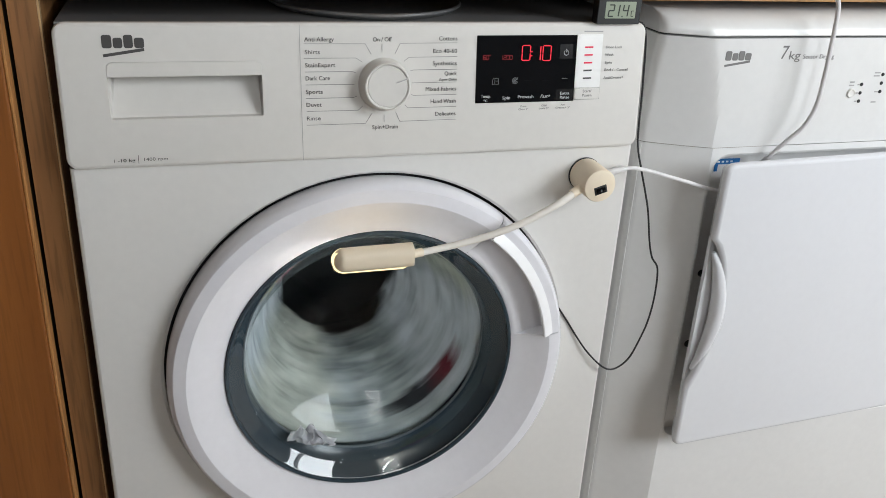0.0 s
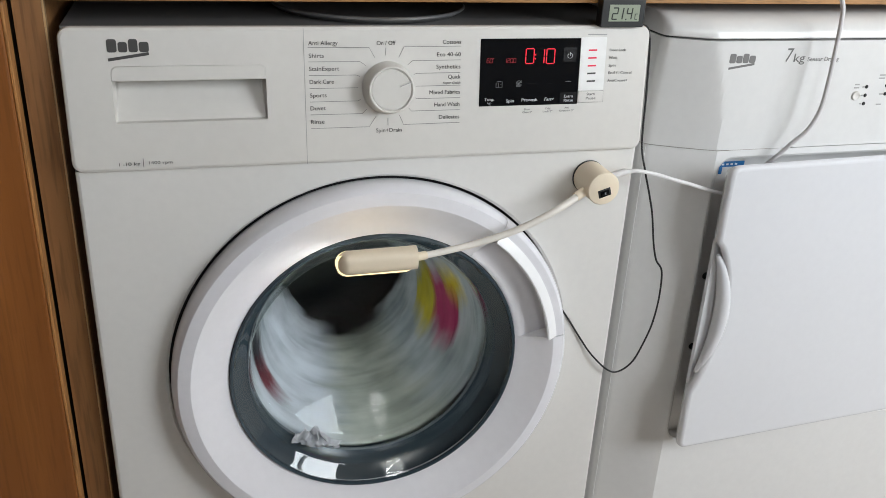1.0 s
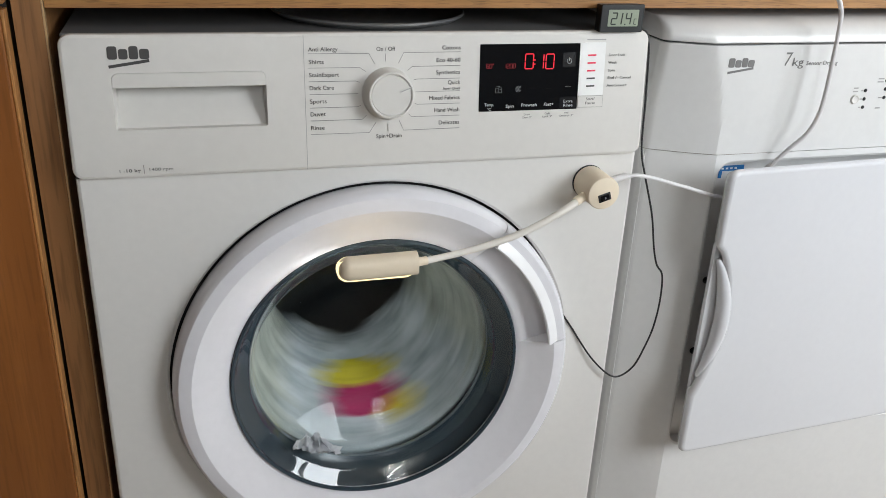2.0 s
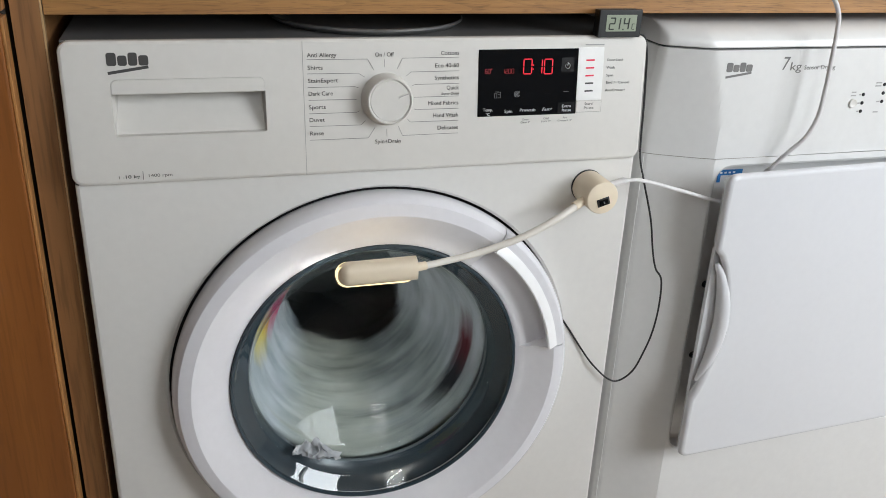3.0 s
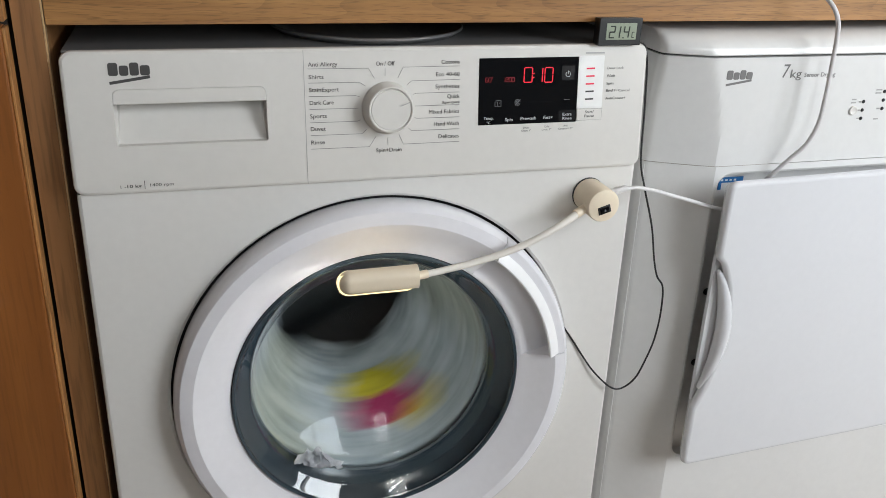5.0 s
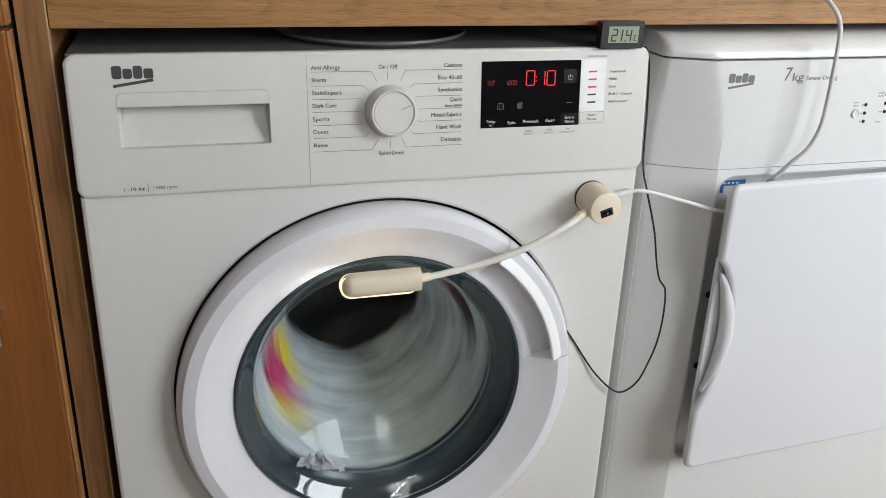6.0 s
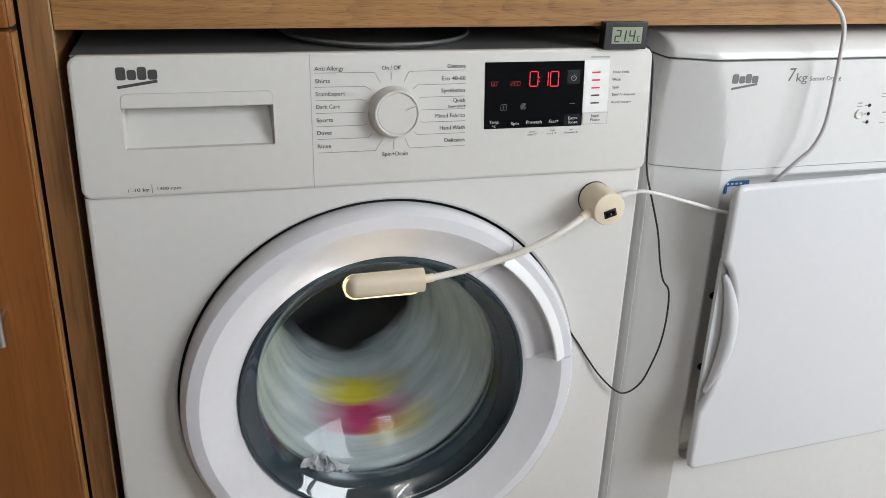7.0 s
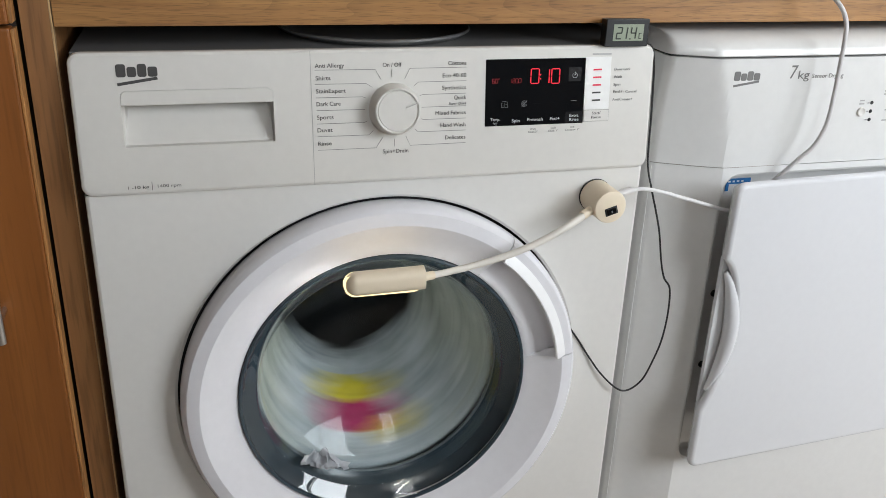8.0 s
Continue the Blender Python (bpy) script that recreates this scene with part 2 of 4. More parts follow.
def finish(bm, smooth=True):
    bmesh.ops.recalc_face_normals(bm, faces=bm.faces)
    for f in bm.faces:
        f.smooth = smooth
    return bm


def part(name, bm, material, parent=None, label="", own=None, sharp=35):
    """Links a bmesh (in world coordinates) as one mesh object under a thing or a part."""
    me = bpy.data.meshes.new(name)
    base = ORIGIN[parent.name] if parent else Vector((0, 0, 0))
    here = Vector(own) if own else base
    bmesh.ops.translate(bm, verts=bm.verts, vec=-here)
    bm.to_mesh(me)
    bm.free()
    me.materials.append(material)
    flat = [f.index for f in me.polygons if f.area > 2.5e-4 or not f.use_smooth]
    me.set_sharp_from_angle(angle=radians(sharp))
    for i in flat:
        me.polygons[i].use_smooth = False
    ob = new(name, me)
    if parent:
        ob.parent = parent
    ob.location = here - base
    ORIGIN[ob.name] = here
    return tagged(ob, label) if label else ob


def single(name, bm, material, label, category, group="", kind="", at=None):
    """A thing that is one mesh."""
    pts = [v.co for v in bm.verts]
    at = at or (sum(p.x for p in pts) / len(pts), sum(p.y for p in pts) / len(pts), min(p.z for p in pts))
    ob = part(name, bm, material, own=at)
    return tagged(ob, label, category, group, kind)


def box(lo, hi, bevel=0.0, bm=None, segs=2):
    made = bmesh.new()
    bmesh.ops.create_cube(made, size=1)
    for v in made.verts:
        v.co = Vector([(a + b) / 2 + c * (b - a) for a, b, c in zip(lo, hi, v.co)])
    if bevel:
        bmesh.ops.bevel(made, geom=list(made.edges), offset=bevel, segments=segs, profile=0.6, affect="EDGES")
    finish(made)
    return merge(bm, made)


def merge(bm, extra):
    """Adds the mesh of extra to bm."""
    if bm is None:
        return extra
    me = bpy.data.meshes.new("tmp")
    extra.to_mesh(me)
    extra.free()
    bm.from_mesh(me)
    bpy.data.meshes.remove(me)
    return bm


def moved(bm, m):
    bmesh.ops.transform(bm, matrix=m, verts=bm.verts)
    return bm


def lathe(profile, centre, segs=128, a0=0.0, a1=360.0, closed=True, caps=False):
    """Turns (radius, y) points about the y axis through centre. Angles run clockwise from the top, seen from the front."""
    bm = bmesh.new()
    full = a1 - a0 >= 360
    n = segs if full else segs + 1
    rings = []
    for i in range(n):
        a = radians(a0 + (a1 - a0) * i / segs)
        rings.append([bm.verts.new((centre[0] + r * math.sin(a), y, centre[1] + r * math.cos(a))) for r, y in profile])
    k = len(profile)
    for i in range(segs):
        p, q = rings[i], rings[(i + 1) % n]
        for j in range(k if closed else k - 1):
            bm.faces.new((p[j], p[(j + 1) % k], q[(j + 1) % k], q[j]))
    if caps and not full:
        bm.faces.new(rings[0])
        bm.faces.new(rings[-1])
    bmesh.ops.remove_doubles(bm, verts=bm.verts, dist=1e-6)
    return finish(bm)


def curve_points(pts, steps=8):
    """A smooth line through the points."""
    P = [Vector(p) for p in pts]
    P = [2 * P[0] - P[1], *P, 2 * P[-1] - P[-2]]
    out = []
    for i in range(1, len(P) - 2):
        a, b, c, d = P[i - 1:i + 3]
        for s in range(steps):
            t = s / steps
            out.append(0.5 * (2 * b + (c - a) * t + (2 * a - 5 * b + 4 * c - d) * t * t + (3 * b - a - 3 * c + d) * t ** 3))
    return out + [P[-2]]


def tube(pts, radius, sides=10, steps=8, radii=None):
    """A round cord along a smooth line."""
    line = curve_points(pts, steps)
    bm = bmesh.new()
    up = Vector((0.13, 0.31, 0.94))
    rings = []
    for i, p in enumerate(line):
        d = (line[min(i + 1, len(line) - 1)] - line[max(i - 1, 0)]).normalized()
        u = (up - d * up.dot(d)).normalized()
        w = d.cross(u)
        r = radii(i / (len(line) - 1)) if radii else radius
        rings.append([bm.verts.new(p + r * (u * math.cos(2 * math.pi * j / sides) + w * math.sin(2 * math.pi * j / sides))) for j in range(sides)])
    for p, q in zip(rings, rings[1:]):
        for j in range(sides):
            bm.faces.new((p[j], p[(j + 1) % sides], q[(j + 1) % sides], q[j]))
    bm.faces.new(rings[0])
    bm.faces.new(rings[-1])
    return finish(bm)


def rounded(x0, x1, y0, y1, r, n=6):
    """The outline of a rectangle with round corners, counter-clockwise."""
    out = []
    for cx, cy, a in ((x1 - r, y1 - r, 0), (x0 + r, y1 - r, 90), (x0 + r, y0 + r, 180), (x1 - r, y0 + r, 270)):
        out += [(cx + r * math.cos(radians(a + 90 * i / n)), cy + r * math.sin(radians(a + 90 * i / n))) for i in range(n + 1)]
    return out


def pocket(x0, x1, y0, y1, top, low):
    """A rectangle's outline with wide round upper corners and tight lower ones, counter-clockwise."""
    return rounded(x0, x1, y0, y1, top)[:14] + rounded(x0, x1, y0, y1, low)[14:]


def inset(outline, d):
    """The outline moved inwards by d."""
    n = len(outline)
    out = []
    for i in range(n):
        a, b, c = Vector(outline[i - 1]), Vector(outline[i]), Vector(outline[(i + 1) % n])
        e, f = (b - a), (c - b)
        ne = Vector((-e.y, e.x)).normalized() if e.length > 1e-9 else Vector((0, 0))
        nf = Vector((-f.y, f.x)).normalized() if f.length > 1e-9 else Vector((0, 0))
        m = ne + nf
        m = m.normalized() / max(0.5, m.normalized().dot(nf if nf.length else ne)) if m.length > 1e-9 else Vector((0, 0))
        out.append(tuple(b + m * d))
    return out


def slab(outline, w0, w1, m, edge=0.0, steps=3, draft=0.0):
    """A plate of that outline from height w0 to w1 over the plane m, its front edge rounded by edge."""
    bm = bmesh.new()
    layers = [(draft, w0)]
    if draft:
        layers.append((0.001, w0 + 0.6 * (w1 - w0)))
    if edge:
        layers += [(edge * (1 - math.cos(math.pi / 2 * i / steps)), w1 - edge + edge * math.sin(math.pi / 2 * i / steps)) for i in range(steps + 1)]
    else:
        layers.append((0.0, w1))
    rings = [[bm.verts.new(m @ Vector((x, y, w))) for x, y in (inset(outline, d) if d else outline)] for d, w in layers]
    n = len(outline)
    for p, q in zip(rings, rings[1:]):
        for j in range(n):
            bm.faces.new((p[j], p[(j + 1) % n], q[(j + 1) % n], q[j]))
    caps = [bm.faces.new(rings[0]), bm.faces.new(rings[-1])]
    finish(bm)
    for f in caps:
        f.smooth = False
    return bm


def plane_matrix(origin, lean=0.0):
    """A plane's frame: u along x, v up the plane (leaning back), w out towards the room."""
    s, c = math.sin(lean), math.cos(lean)
    m = Matrix(((1, 0, 0, origin[0]), (0, s, -c, origin[1]), (0, c, s, origin[2]), (0, 0, 0, 1)))
    return m


def stroke(points, width, m, w=0.0002, thick=0.0003):
    """A printed line through (u, v) points."""
    bm = bmesh.new()
    P = [Vector(p) for p in points]
    left, right = [], []
    for i, p in enumerate(P):
        d = (P[min(i + 1, len(P) - 1)] - P[max(i - 1, 0)]).normalized()
        nn = Vector((-d.y, d.x)) * width / 2
        left.append(p + nn)
        right.append(p - nn)
    for i in range(len(P) - 1):
        q = (right[i], right[i + 1], left[i + 1], left[i])
        lo = [bm.verts.new(m @ Vector((*c, w))) for c in q]
        hi = [bm.verts.new(m @ Vector((*c, w + thick))) for c in q]
        bm.faces.new(hi)
        for j in range(4):
            bm.faces.new((lo[j], lo[(j + 1) % 4], hi[(j + 1) % 4], hi[j]))
    return finish(bm, False)


def lettering(text, u, v, m, height, width=None, align="LEFT", w=0.0003, slant=0.0, weight=0.0):
    """Raised print of a text: (u, v) its baseline's start, end or middle; height of a capital."""
    cu = bpy.data.curves.new("lettering", "FONT")
    cu.body, cu.align_x, cu.size = text, align, height / 0.72
    cu.shear, cu.offset = slant, weight
    cu.extrude = 0.00012
    cu.resolution_u = 3
    ob = bpy.data.objects.new("lettering", cu)
    scene.collection.objects.link(ob)
    bpy.context.view_layer.update()
    me = bpy.data.meshes.new_from_object(ob.evaluated_get(bpy.context.evaluated_depsgraph_get()))
    bpy.data.objects.remove(ob)
    bpy.data.curves.remove(cu)
    bm = bmesh.new()
    bm.from_mesh(me)
    bpy.data.meshes.remove(me)
    if width and bm.verts:
        xs = [p.co.x for p in bm.verts]
        k = width / (max(xs) - min(xs))
        for p in bm.verts:
            p.co.x *= k
    for p in bm.verts:
        p.co = m @ Vector((p.co.x + u, p.co.y + v, p.co.z + w))
    return bm


# ---- the room ----
def room():
    x0, x1, y0, y1, h = ROOM
    t = 0.12
    single("floor", box((x0, y0, -0.1), (x1, y1, 0.0)), FLOOR_BOUNCE, "unseen mottled floor, lightened to bounce light onto the machines", "floor", kind="structure")
    single("ceiling", box((x0, y0, h), (x1, y1, h + 0.1)), CEILING_DIM, "unseen ceiling, darkened to cut light from above", "ceiling", kind="structure")
    single("wall_north", box((x0, y1, 0), (x1, y1 + t, h)), WALL_TONED, "unseen wall behind the machines, darkened to trim bounced light", "wall", kind="structure")
    single("wall_west", box((x0 - t, y0 - t, 0), (x0, y1 + t, h)), WALL_DIM, "unseen side wall, brown to dim and warm bounced light", "wall", kind="structure")
    single("wall_east", box((x1, y0 - t, 0), (x1 + t, y1 + t, h)), WALL_TONED, "unseen side wall, darkened to trim bounced light", "wall", kind="structure")
    (a, b, c, d), (e, f, g, k) = WIN, WIN_B
    bm = box((x0, y0 - t, 0), (x1, y0, c))
    box((x0, y0 - t, d), (x1, y0, h), bm=bm)
    box((b, y0 - t, c), (x1, y0, d), bm=bm)
    box((f, y0 - t, c), (a, y0, d), bm=bm)
    box((x0, y0 - t, c), (e, y0, d), bm=bm)
    box((e, y0 - t, c), (f, y0, g), bm=bm)
    box((e, y0 - t, k), (f, y0, d), bm=bm)
    single("wall_south", bm, WALL_TONED, "unseen wall with two window openings, darkened to trim bounced light", "wall", kind="structure")
    win = thing("window_1", ((a + b) / 2, y0 - 0.03, c), "wide white framed window, bright with daylight", "window", kind="structure")
    window_frame(win, WIN, y0)
    part("mullion", box(((a + b) / 2 - 0.03, y0 - 0.08, c + 0.03), ((a + b) / 2 + 0.03, y0 - 0.03, d - 0.05), 0.004), WHITE_PLASTIC, win)
    win = thing("window_2", ((e + f) / 2, y0 - 0.03, g), "narrow white framed window behind a slatted blind", "window", kind="structure")
    window_frame(win, WIN_B, y0)
    for i in range(21):
        bm = moved(box((e + 0.055, -0.017, -0.0010), (f - 0.055, 0.017, 0.0010)), pose(0, y0 - 0.005, k - 0.07 - i * 0.042, 25))
        part("slat", bm, WHITE_PLASTIC, win)


def window_frame(win, opening, y0):
    a, b, c, d = opening
    for name, lo, hi in (("window_frame", (a, y0 - 0.08, c), (a + 0.05, y0 - 0.03, d)), ("window_frame", (b - 0.05, y0 - 0.08, c), (b, y0 - 0.03, d)),
                         ("window_frame", (a + 0.05, y0 - 0.08, d - 0.05), (b - 0.05, y0 - 0.03, d)), ("window_sill", (a + 0.05, y0 - 0.08, c), (b - 0.05, y0 + 0.03, c + 0.03))):
        part(name, box(lo, hi, 0.004), WHITE_PLASTIC, win)


def cabinets():
    """Worktop, tall end panel and the cherry cabinet at its side."""
    top = thing("worktop", (1.2, 0.33, 0.8642), "oak-veneered worktop with a plain square edge", "worktop")
    part("board", box((-0.0085, 0.0214, 0.8642), (2.4, 0.635, 0.9042), 0.001), OAK, top)
    part("edge_strip", box((-0.0085, 0.0200, 0.8642), (2.4, 0.0214, 0.9042), 0.0005), OAK, top, "oak front edge strip")
    end = thing("end_panel", (-0.023, 0.33, 0.0), "tall darker oak end panel beside the washing machine", "panel")
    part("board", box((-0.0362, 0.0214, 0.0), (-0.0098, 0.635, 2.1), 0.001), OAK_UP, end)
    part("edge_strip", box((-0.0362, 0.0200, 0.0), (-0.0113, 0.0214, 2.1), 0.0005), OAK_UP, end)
    part("lipping", box((-0.0112, 0.0198, 0.0), (-0.0094, 0.0300, 2.1), 0.0004), OAK_PALE, end, "pale strip along the arris")
    cab = thing("tall_cabinet", (-0.34, 0.3, 0.0), "cherry-veneered tall cabinet with a steel bar handle", "cabinet")
    part("carcass", box((-0.638, 0.024, 0.08), (-0.0405, 0.63, 2.1)), CARCASS, cab, "dark cabinet carcass")
    part("plinth", box((-0.638, 0.06, 0.0), (-0.0405, 0.62, 0.079)), CARCASS, cab, "dark recessed plinth")
    for z0, z1 in ((0.1, 0.8662), (0.8692, 2.08)):
        door = part("door", box((-0.636, 0.0, z0), (-0.0425, 0.0205, z1), 0.0025), CHERRY, cab)
        # The rounded edge's highlight is painted as a paler strip.
        part("edge_highlight", box((-0.0425, 0.0012, z0 + 0.001), (-0.0394, 0.0195, z1 - 0.001), 0.001), CHERRY_LIT_EDGE, door, "paler strip standing in for the highlight on the door edge")
        if z0 < 0.5:
            hd = part("handle", tube([(-0.0885, -0.032, 0.572), (-0.0885, -0.032, 0.66), (-0.0885, -0.032, 0.752)], 0.006, 14, 2), CHROME, door, "brushed steel bar handle")
            for z in (0.592, 0.732):
                part("standoff", tube([(-0.0885, -0.03, z), (-0.0885, -0.015, z), (-0.0885, 0.0, z)], 0.004, 10, 2), CHROME, hd)


# ---- washing machine ----
DOOR_C = (0.3005, 0.4525)
LEAN = math.atan(0.1037)
PANEL = plane_matrix((0.0, -0.0062, 0.706), LEAN)
MM = 0.001


def front_with_hole(x0, x1, z0, z1, c, r, y, depth, segs=96):
    """A sheet with a round hole whose rim is turned back by depth."""
    bm = bmesh.new()
    hole, lip, edge = [], [], []
    for i in range(segs):
        a = 2 * math.pi * i / segs
        s, k = math.sin(a), math.cos(a)
        hole.append(bm.verts.new((c[0] + (r + 0.003) * s, y, c[1] + (r + 0.003) * k)))
        lip.append([bm.verts.new((c[0] + r * s, y + 0.003, c[1] + r * k)), bm.verts.new((c[0] + r * s, y + depth, c[1] + r * k))])
        f = min(((x1 if s > 0 else x0) - c[0]) / s if abs(s) > 1e-6 else 9, ((z1 if k > 0 else z0) - c[1]) / k if abs(k) > 1e-6 else 9)
        edge.append(bm.verts.new((c[0] + f * s, y, c[1] + f * k)))
    corners = []
    for cx, cz in ((x1, z1), (x1, z0), (x0, z0), (x0, z1)):
        a = math.atan2(cx - c[0], cz - c[1]) % (2 * math.pi)
        corners.append((a, bm.verts.new((cx, y, cz))))
    for i in range(segs):
        j = (i + 1) % segs
        a, b = 2 * math.pi * i / segs, 2 * math.pi * (i + 1) / segs
        mid = [v for q, v in corners if a < q < b]
        bm.faces.new((hole[i], edge[i], *mid, edge[j], hole[j]))
        bm.faces.new((hole[i], hole[j], lip[j][0], lip[i][0]))
        bm.faces.new((lip[i][0], lip[j][0], lip[j][1], lip[i][1]))
    return finish(bm)


def washer():
    w = thing("washing_machine", (0.3, 0.29, 0.0), "white front-loading washing machine, running, under an oak worktop", "washing machine")
    body = part("body", front_with_hole(0.004, 0.596, 0.055, 0.7090, DOOR_C, 0.2337, 0.0, 0.02), WHITE, w)
    bm = bmesh.new()
    prof = [(0.004, 0.0), (0.0012, 0.0012), (0.0, 0.004), (0.0, 0.585), (0.6, 0.585), (0.6, 0.004), (0.5988, 0.0012), (0.596, 0.0)]
    lo, hi = [bm.verts.new((x, y, 0.055)) for x, y in prof], [bm.verts.new((x, y, 0.7062)) for x, y in prof]
    for i in range(len(prof) - 1):
        bm.faces.new((lo[i], lo[i + 1], hi[i + 1], hi[i]))
    part("casing", finish(bm), WHITE, w)
    part("plinth", box((0.006, 0.012, 0.012), (0.594, 0.58, 0.0545), 0.002), WHITE_PLASTIC, w)
    for x in (0.05, 0.55):
        for y in (0.05, 0.53):
            part("foot", tube([(x, y, 0), (x, y, 0.006), (x, y, 0.0125)], 0.02, 12, 1), BLACK_PLASTIC, w)
    part("door_recess", lathe([(0.235, 0.0195), (0.176, 0.0195), (0.176, 0.0225), (0.235, 0.0225)], DOOR_C), SHADOW_GAP, w, "black shadow gap behind the door")

    # control panel, leaning back slightly
    L = 137.5 * MM
    out = rounded(-0.001, 0.601, 0.0005, L, 0.011)
    rec = (0.0425, 0.185, 0.0475, 0.1015)
    bm = bmesh.new()
    face_out = [bm.verts.new(PANEL @ Vector((x, y, 0.0))) for x, y in inset(out, 0.0035)]
    mid = [bm.verts.new(PANEL @ Vector((x, y, -0.001))) for x, y in inset(out, 0.001)]
    side = [bm.verts.new(PANEL @ Vector((x, y, -0.0035))) for x, y in out]
    back = [bm.verts.new(PANEL @ Vector((x, y, -0.03))) for x, y in out]
    n = len(out)
    for p, q in ((face_out, mid), (mid, side), (side, back)):
        for j in range(n):
            bm.faces.new((p[j], p[(j + 1) % n], q[(j + 1) % n], q[j]))
    # the face, with the drawer's recess cut out of it
    hole = [bm.verts.new(PANEL @ Vector((x, y, 0.0))) for x, y in pocket(*rec, 0.006, 0.002)]
    edges = [bm.edges.get((face_out[j], face_out[(j + 1) % n])) for j in range(n)]
    edges += [bm.edges.new((hole[j], hole[(j + 1) % len(hole)])) for j in range(len(hole))]
    made = bmesh.ops.triangle_fill(bm, edges=edges, use_beauty=True)["geom"]
    finish(bm)
    for f in made:
        if isinstance(f, bmesh.types.BMFace):
            f.smooth = False
    panel = part("control_panel", bm, WHITE_PLASTIC, w)
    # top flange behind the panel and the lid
    part("lid", box((0.001, 0.0185, 0.8385), (0.599, 0.585, 0.8415), 0.001), LID_SHADED, w, "lid, coloured darker for the shade under the worktop")
    part("side_panel", box((0.0, 0.03, 0.706), (0.003, 0.585, 0.838)), WHITE, w)
    part("side_panel", box((0.597, 0.03, 0.706), (0.6, 0.585, 0.838)), WHITE, w)

    # detergent drawer: flap over a sloping hand recess
    dr = part("detergent_drawer", hand_recess(rec), WHITE_PLASTIC, w, "white drawer front with a hand recess")
    part("flap", slab(pocket(rec[0] + 0.0002, rec[1] - 0.0002, 0.0875, rec[3] - 0.0002, 0.0058, 0.0008), -0.006, 0.0005, PANEL, 0.0006), WHITE_PLASTIC, dr)
    part("drawer_seam", stroke([(0.2226, 0.001), (0.2226, L - 0.002)], 0.00045, PANEL, 0.0), PRINT_PALE, w)

    # printing
    logo(w, PANEL, 0.0411, 0.1143, 0.0372, 0.0131, PRINT)
    write(w, "1 -", 40.3, 6.6, 3.2, 5.0, mat=PRINT)
    write(w, "10 kg", 46.5, 6.8, 3.2, 13.2, mat=PRINT, weight=0.00008)
    part("print_line", stroke([(0.0639, 0.0049), (0.0639, 0.0133)], 0.0005, PANEL), PRINT, w)
    write(w, "1400 rpm", 67.8, 7.2, 3.2, 22.0, mat=PRINT)
    left = (("Anti Allergy", 119.4, 29.3, ((226.5, 117.2), (287.6, 116.8), (293.6, 106.4))), ("Shirts", 107.2, 14.9, ((226.5, 103.3), (278.1, 103.0), (284.4, 98.9))),
            ("StainExpert", 94.4, 30.0, ((226.8, 89.9), (274.1, 89.7), (278.0, 88.3))), ("Dark Care", 81.6, 24.2, ((227.1, 77.2), (276.2, 76.9))),
            ("Sports", 68.2, 16.8, ((227.1, 63.7), (275.5, 63.7), (278.5, 65.0))), ("Duvet", 55.3, 15.2, ((227.4, 50.8), (279.9, 50.6), (284.5, 54.9))),
            ("Rinse", 41.6, 13.8, ((227.2, 36.9), (287.2, 36.8), (294.3, 47.3))))
    right = (("Cottons", 119.6, 19.6, ((383.9, 117.2), (323.6, 117.1), (318.1, 106.6))), ("Eco 40-60", 107.1, 25.6, ((384.1, 103.3), (332.5, 103.1), (327.7, 99.2))),
             ("Synthetics", 94.6, 26.0, ((383.9, 90.4), (337.5, 90.3), (333.9, 89.3))), ("Quick", 84.2, 13.4, ((384.1, 77.3), (336.1, 77.2))),
             ("Mixed Fabrics", 68.5, 33.0, ((384.3, 64.4), (337.9, 64.4), (335.5, 65.3))), ("Hand Wash", 55.7, 27.4, ((384.2, 51.7), (332.0, 51.7), (328.8, 54.8))),
             ("Delicates", 42.5, 22.4, ((384.3, 38.2), (323.5, 37.9), (318.9, 48.0))))
    for text, v, width, line in left:
        write(w, text, 226.9, v, 4.3, width, mat=PRINT)
        part("print_line", stroke([(a * MM, b * MM) for a, b in line], 0.0004, PANEL), PRINT_MID, w)
    for text, v, width, line in right:
        write(w, text, 384.2, v, 4.3, width, "RIGHT", PRINT)
        part("print_line", stroke([(a * MM, b * MM) for a, b in line], 0.0004, PANEL), PRINT_MID, w)
    write(w, "Super Quick", 384.4, 78.8, 2.6, 19.6, "RIGHT", PRINT, slant=0.25)
    write(w, "On / Off", 304.9, 119.0, 4.3, 19.4, "CENTER", PRINT)
    write(w, "Spin+Drain", 308.0, 30.6, 4.3, 27.2, "CENTER", PRINT)
    for line in (((304.8, 116.3), (304.7, 108.8)), ((306.8, 45.4), (306.9, 37.5))):
        part("print_line", stroke([(a * MM, b * MM) for a, b in line], 0.0004, PANEL), PRINT_MID, w)

    # programme knob: flared skirt, ridge and shallow dished cap with a pointer
    prof = [(0.0, 0.0162), (0.0198, 0.0164), (0.0203, 0.0156), (0.0209, 0.0157), (0.0213, 0.0170), (0.0222, 0.0176), (0.0232, 0.0170), (0.0240, 0.0150), (0.0252, 0.0040), (0.0268, 0.0010), (0.0268, 0.0), (0.0, 0.0)]
    kb = moved(lathe([(r, -y) for r, y in prof], (0, 0), 96, closed=False), PANEL @ Matrix.Translation((0.3070, 0.0763, 0.0002)) @ Matrix(((1, 0, 0, 0), (0, 0, 1, 0), (0, -1, 0, 0), (0, 0, 0, 1))))
    knob = part("programme_knob", kb, WHITE_PLASTIC, w, "round white programme knob")
    ang = radians(20)
    c = Vector((0.3072, 0.0765))
